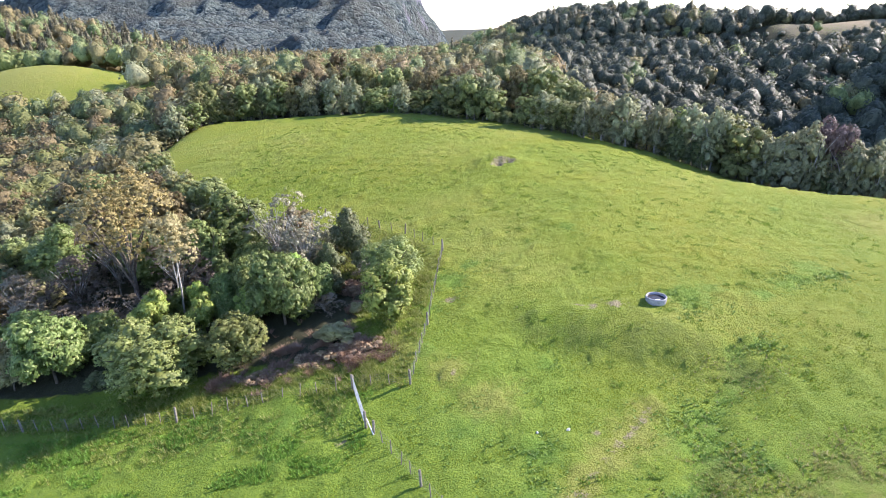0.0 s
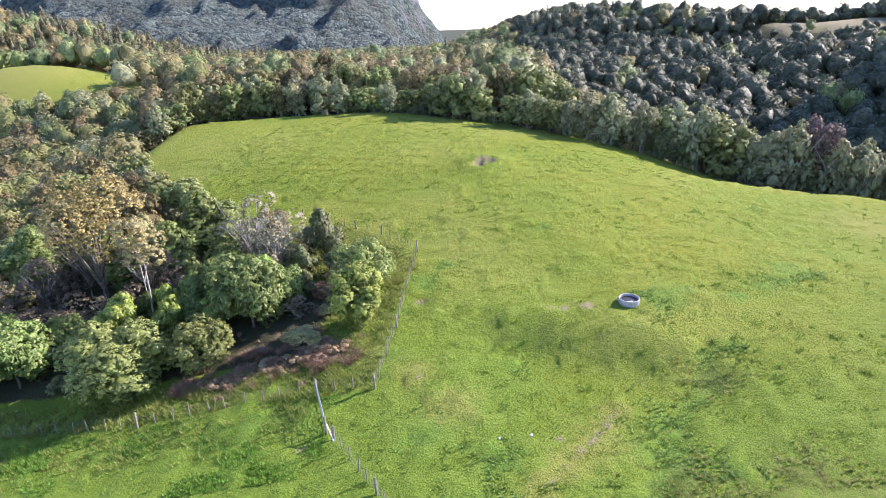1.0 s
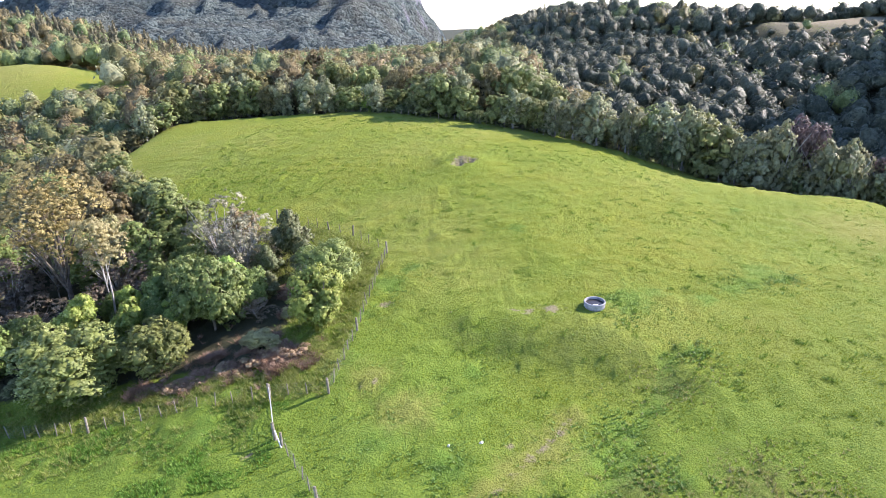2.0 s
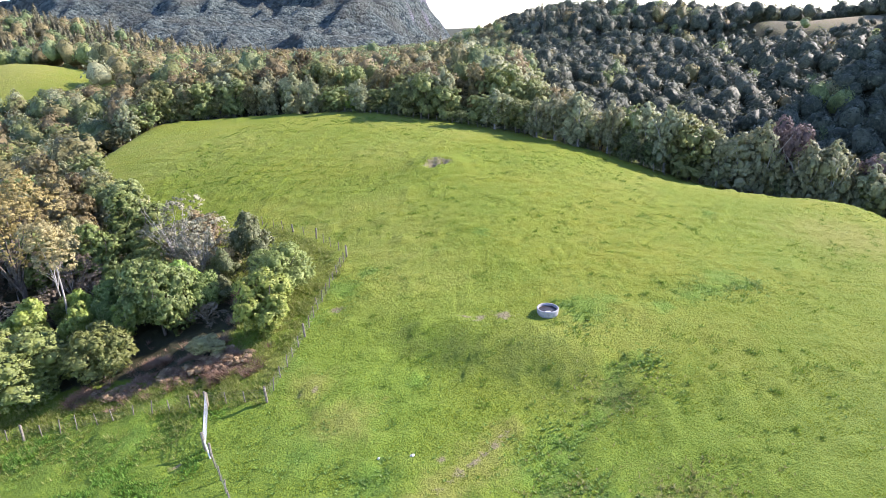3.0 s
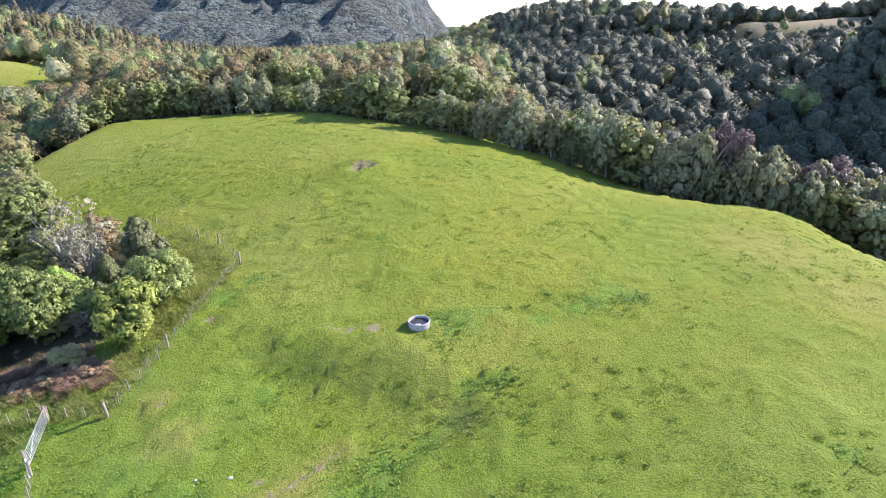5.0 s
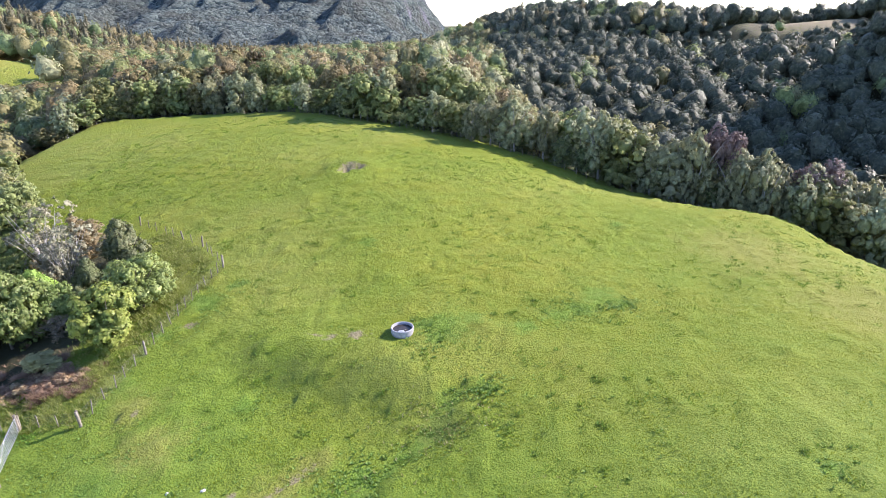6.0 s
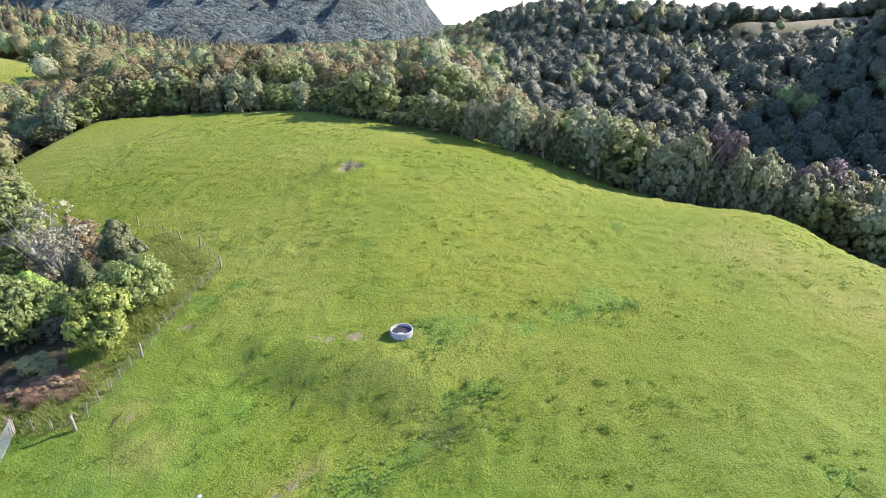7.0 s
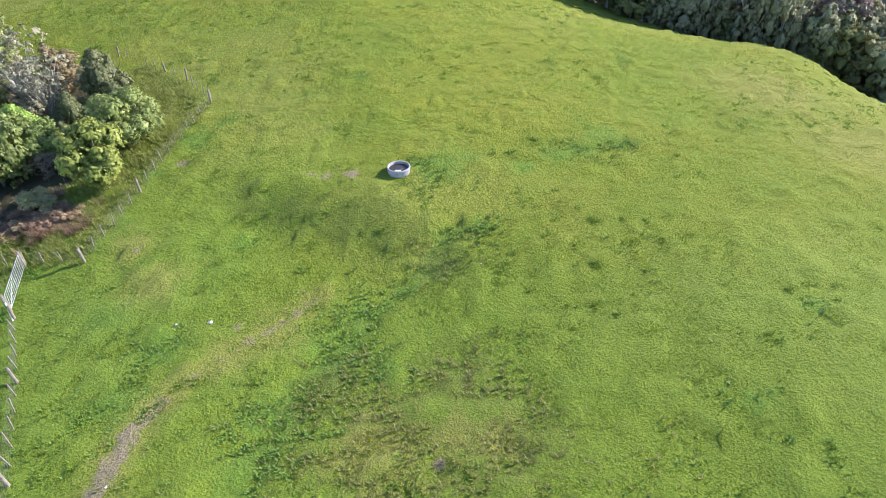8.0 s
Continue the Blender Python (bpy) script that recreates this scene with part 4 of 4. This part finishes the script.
def bracken_patch(x, y):
    return np.clip(marks(x, y, [(-9.4, 46.8, 1.9), (-12.6, 46.4, 1.6), (-7.2, 46.6, 1.6), (-16.5, 45.4, 1.4), (-9, 57.4, 1.5), (-9.4, 49.6, 1.5), (-8.4, 53.4, 1.3), (-14.6, 47.6, 1.6), (-11.4, 48.2, 1.6), (-5.4, 45.6, 1.0), (-19.4, 45.0, 1.2)]), 0, 1)


x, y = scatter(69, 32000, (-22, -4, 43, 60), lambda x, y: 0.55 * smooth((bracken_patch(x, y) + value_noise(x, y, 0.9, 72) - 0.85) / 0.4))
blades("dead_bracken", x, y, lie(x, y) + 0.02, 0.2 + 0.34 * value_noise(x, y, 1.1, 73), 0.035, 12, LEAVES["russet"], "flattened russet dead bracken under the bush edge", 70, 1.3)


# ---- fences ----
def part(name, bm, mat, parent, label=""):
    me = bpy.data.meshes.new(name)
    bm.to_mesh(me)
    bm.free()
    me.materials.append(mat)
    ob = new(name, me)
    ob.parent = parent
    if label:
        ob["label"] = label
    return ob


def post_bmesh(tall, r):
    """A round post with a chamfered head."""
    bm = bmesh.new()
    rings = []
    for z, q in ((-0.5, 1.0), (tall * 0.5, 0.97), (tall - 0.03, 0.93), (tall, 0.7)):
        rings.append([bm.verts.new((math.cos(k * math.pi / 4) * r * q, math.sin(k * math.pi / 4) * r * q, z)) for k in range(8)])
    for a, b in zip(rings, rings[1:]):
        for k in range(8):
            bm.faces.new((a[k], a[(k + 1) % 8], b[(k + 1) % 8], b[k]))
    bm.faces.new(rings[-1])
    return bm


def post_mesh(tall, r):
    bm = post_bmesh(tall, r)
    me = bpy.data.meshes.new("post")
    bm.to_mesh(me)
    bm.free()
    me.materials.append(POST)
    return me


SLIM, STOUT = post_mesh(1.2, 0.042), post_mesh(1.32, 0.1)


def along(points, step, jitter, rng):
    """Places at about even steps along a line of corners, the corners among them."""
    out = []
    for (ax, ay), (bx, by) in zip(points, points[1:]):
        n = max(1, round(math.hypot(bx - ax, by - ay) / step))
        for k in range(n):
            s = (k + (jitter * rng.normal() if k else 0)) / n
            out.append((ax + (bx - ax) * s, ay + (by - ay) * s, k == 0))
    out.append((*points[-1], True))
    return out


def fence(points, step, wires, label, seed, slim=SLIM, stout=STOUT, lean=3.5, thick=0.004):
    rng = np.random.default_rng(seed)
    root = new("fence")
    places = along(points, step, 0.06, rng)
    tops = []
    for x, y, corner in places:
        z = ground_z(x, y)
        ob = new("post", stout if corner else slim)
        ob.parent = root
        ob.matrix_basis = pose(x, y, z, rng.normal() * lean, rng.normal() * lean, rng.random() * 360) @ Matrix.Diagonal((1, 1, rng.uniform(0.88, 1.1), 1))
        tops.append(Vector((x, y, z)))
    for k in range(wires):
        h = 0.15 + 0.95 * k / max(wires - 1, 1)
        v, f = tube([tuple(p + Vector((0, 0, h))) for p in tops], [thick] * len(tops), 4)
        mesh_object("wire", v, f, WIRE, root)
    return tagged(root, label, "fence")


fence([(-52, 45), (-36.6, 43.3), (-22.4, 41.7), (-7.75, 42.15), (-3.0, 41.8)], 1.5, 6, "post and wire fence with weathered grey posts in long grass", 71)
fence([(-3.0, 41.8), (-1.62, 49.5), (-0.05, 64.3)], 1.3, 6, "leaning post and wire fence running up beside the bush", 72)
fence([(-0.05, 64.3), (-4.6, 70.6), (-8.0, 73.4), (-16, 79.5)], 2.0, 5, "post and wire fence behind the bushes at the paddock edge", 73)
fence([(-5.5, 36.6), (-1.9, 30.8), (2.1, 23.6), (5.2, 17.5)], 1.45, 7, "post and wire fence with closely spaced pale battens", 74)
FAR_POST, FAR_END = post_mesh(1.2, 0.055), post_mesh(1.3, 0.09)
fence([(-66, 131), (-53, 146), (-40, 151.5), (-25, 148), (-12, 144), (6, 130.5), (19, 122.5), (42, 109), (54, 103.2), (71, 95), (84, 88.5), (100, 80)], 2.0, 4, "post and wire fence along the foot of the tree belt", 75, FAR_POST, FAR_END, thick=0.006)


# ---- gate ----
def bar(parent, name, a, b, r, mat=STEEL, label=""):
    v, f = tube([tuple(a), tuple((Vector(a) + Vector(b)) / 2), tuple(b)], [r] * 3, 8)
    ob = mesh_object(name, v, f, mat, parent, True)
    if label:
        ob["label"] = label
    return ob


def gate():
    foot, end = Vector((-6.25, 37.55, 0)), Vector((-7.6, 41.75, 0))
    foot.z, end.z = ground_z(foot.x, foot.y) + 0.12, ground_z(end.x, end.y) + 0.12
    root = new("farm_gate")
    up = Vector((0, 0, 1.12))
    for k in range(7):
        q = k / 6
        bar(root, "rail", foot + up * q, end + up * q, 0.022 if k in (0, 6) else 0.016)
    for s in (0, 0.5, 1):
        p = foot.lerp(end, s)
        bar(root, "stile", p, p + up, 0.024)
    bar(root, "brace", foot, foot.lerp(end, 0.5) + up, 0.016)
    tagged(root, "galvanised steel farm gate with horizontal rails", "gate")
    for p, r, h in ((Vector((-6.15, 37.3, 0)), 1.15, 1.2), (Vector((-7.7, 42.0, 0)), 1.1, 1.08)):
        ob = new("gate_post", STOUT)
        ob.matrix_basis = pose(p.x, p.y, ground_z(p.x, p.y), 1.5, -1.5, 20) @ Matrix.Diagonal((r, r, h, 1))
        tagged(ob, "stout weathered timber gate post in the grass", "post", "posts of the farm gate")
    brace = new("fence_strut")
    a, b = Vector((-6.05, 37.15, ground_z(-6.1, 37.1) + 1.0)), Vector((-5.5, 36.4, ground_z(-5.5, 36.4) + 0.02))
    bar(brace, "pole", a, b, 0.05, WHITE)
    tagged(brace, "pale painted strut leaning against the gate post", "strut")


gate()


# ---- trough ----
def lathe(profile, sides=48):
    verts, faces = [], []
    for r, z in profile:
        verts += [(math.cos(2 * math.pi * k / sides) * r, math.sin(2 * math.pi * k / sides) * r, z) for k in range(sides)]
    for i in range(len(profile) - 1):
        for k in range(sides):
            a, b = i * sides + k, i * sides + (k + 1) % sides
            faces.append((a, b, b + sides, a + sides))
    return verts, faces


def trough():
    x, y = 19.6, 50.45
    z = min(ground_z(x + a, y + b) for a in (-0.9, 0.9) for b in (-0.9, 0.9))
    root = new("water_trough")
    root.matrix_basis = pose(x, y, z - 0.05)
    v, f = lathe([(0.82, -0.05), (0.9, 0.0), (0.93, 0.3), (0.95, 0.56), (0.96, 0.62), (0.93, 0.66), (0.86, 0.66), (0.83, 0.62), (0.82, 0.4), (0.8, 0.1)])
    mesh_object("basin", v, f, CONCRETE, root, True)
    v, f = lathe([(0.825, 0.44), (0.6, 0.441), (0.3, 0.441), (0.01, 0.44)])
    ob = mesh_object("water", v, f, WATER, root)
    ob["label"] = "still dark brown water surface"
    bm = bmesh.new()
    bmesh.ops.create_cube(bm, size=1, matrix=Matrix.Translation((-0.05, -0.52, 0.5)) @ Matrix.Diagonal((0.5, 0.2, 0.14, 1)))
    bmesh.ops.bevel(bm, geom=bm.edges[:], offset=0.04, segments=2, affect="EDGES")
    part("float_cover", bm, WHITE, root, "white plastic float valve cover")
    v, f = tube([(-0.05, -0.5, 0.52), (0.2, -0.2, 0.47), (0.34, -0.05, 0.46)], [0.015, 0.012, 0.012], 6)
    mesh_object("float_arm", v, f, WIRE, root)
    tagged(root, "round grey concrete water trough on trampled ground", "trough")


trough()


# ---- stones ----
def stone(x, y, size, seed):
    bm = bmesh.new()
    bmesh.ops.create_icosphere(bm, subdivisions=2, radius=1)
    for v in bm.verts:
        n = noise.noise(v.co * 1.3 + Vector((seed * 7.1, 0, 0)))
        v.co *= 1 + 0.45 * n
        v.co.z *= 0.55
    me = bpy.data.meshes.new("stone")
    bm.to_mesh(me)
    bm.free()
    me.materials.append(ROCK)
    ob = new("stone", me)
    ob.matrix_basis = pose(x, y, ground_z(x, y) + size * 0.25, 0, 0, seed * 50) @ Matrix.Diagonal((size, size * 0.75, size, 1))
    tagged(ob, "pale whitish stone lying in the pasture", "stone", "stones in the pasture")


for n, (x, y, s) in enumerate(((8.4, 35.0, 0.17), (6.2, 34.9, 0.13), (5.8, 34.3, 0.1), (25.8, 39.3, 0.1), (7.2, 23.2, 0.12), (6.7, 23.6, 0.1))):
    stone(x, y, s, n + 1)
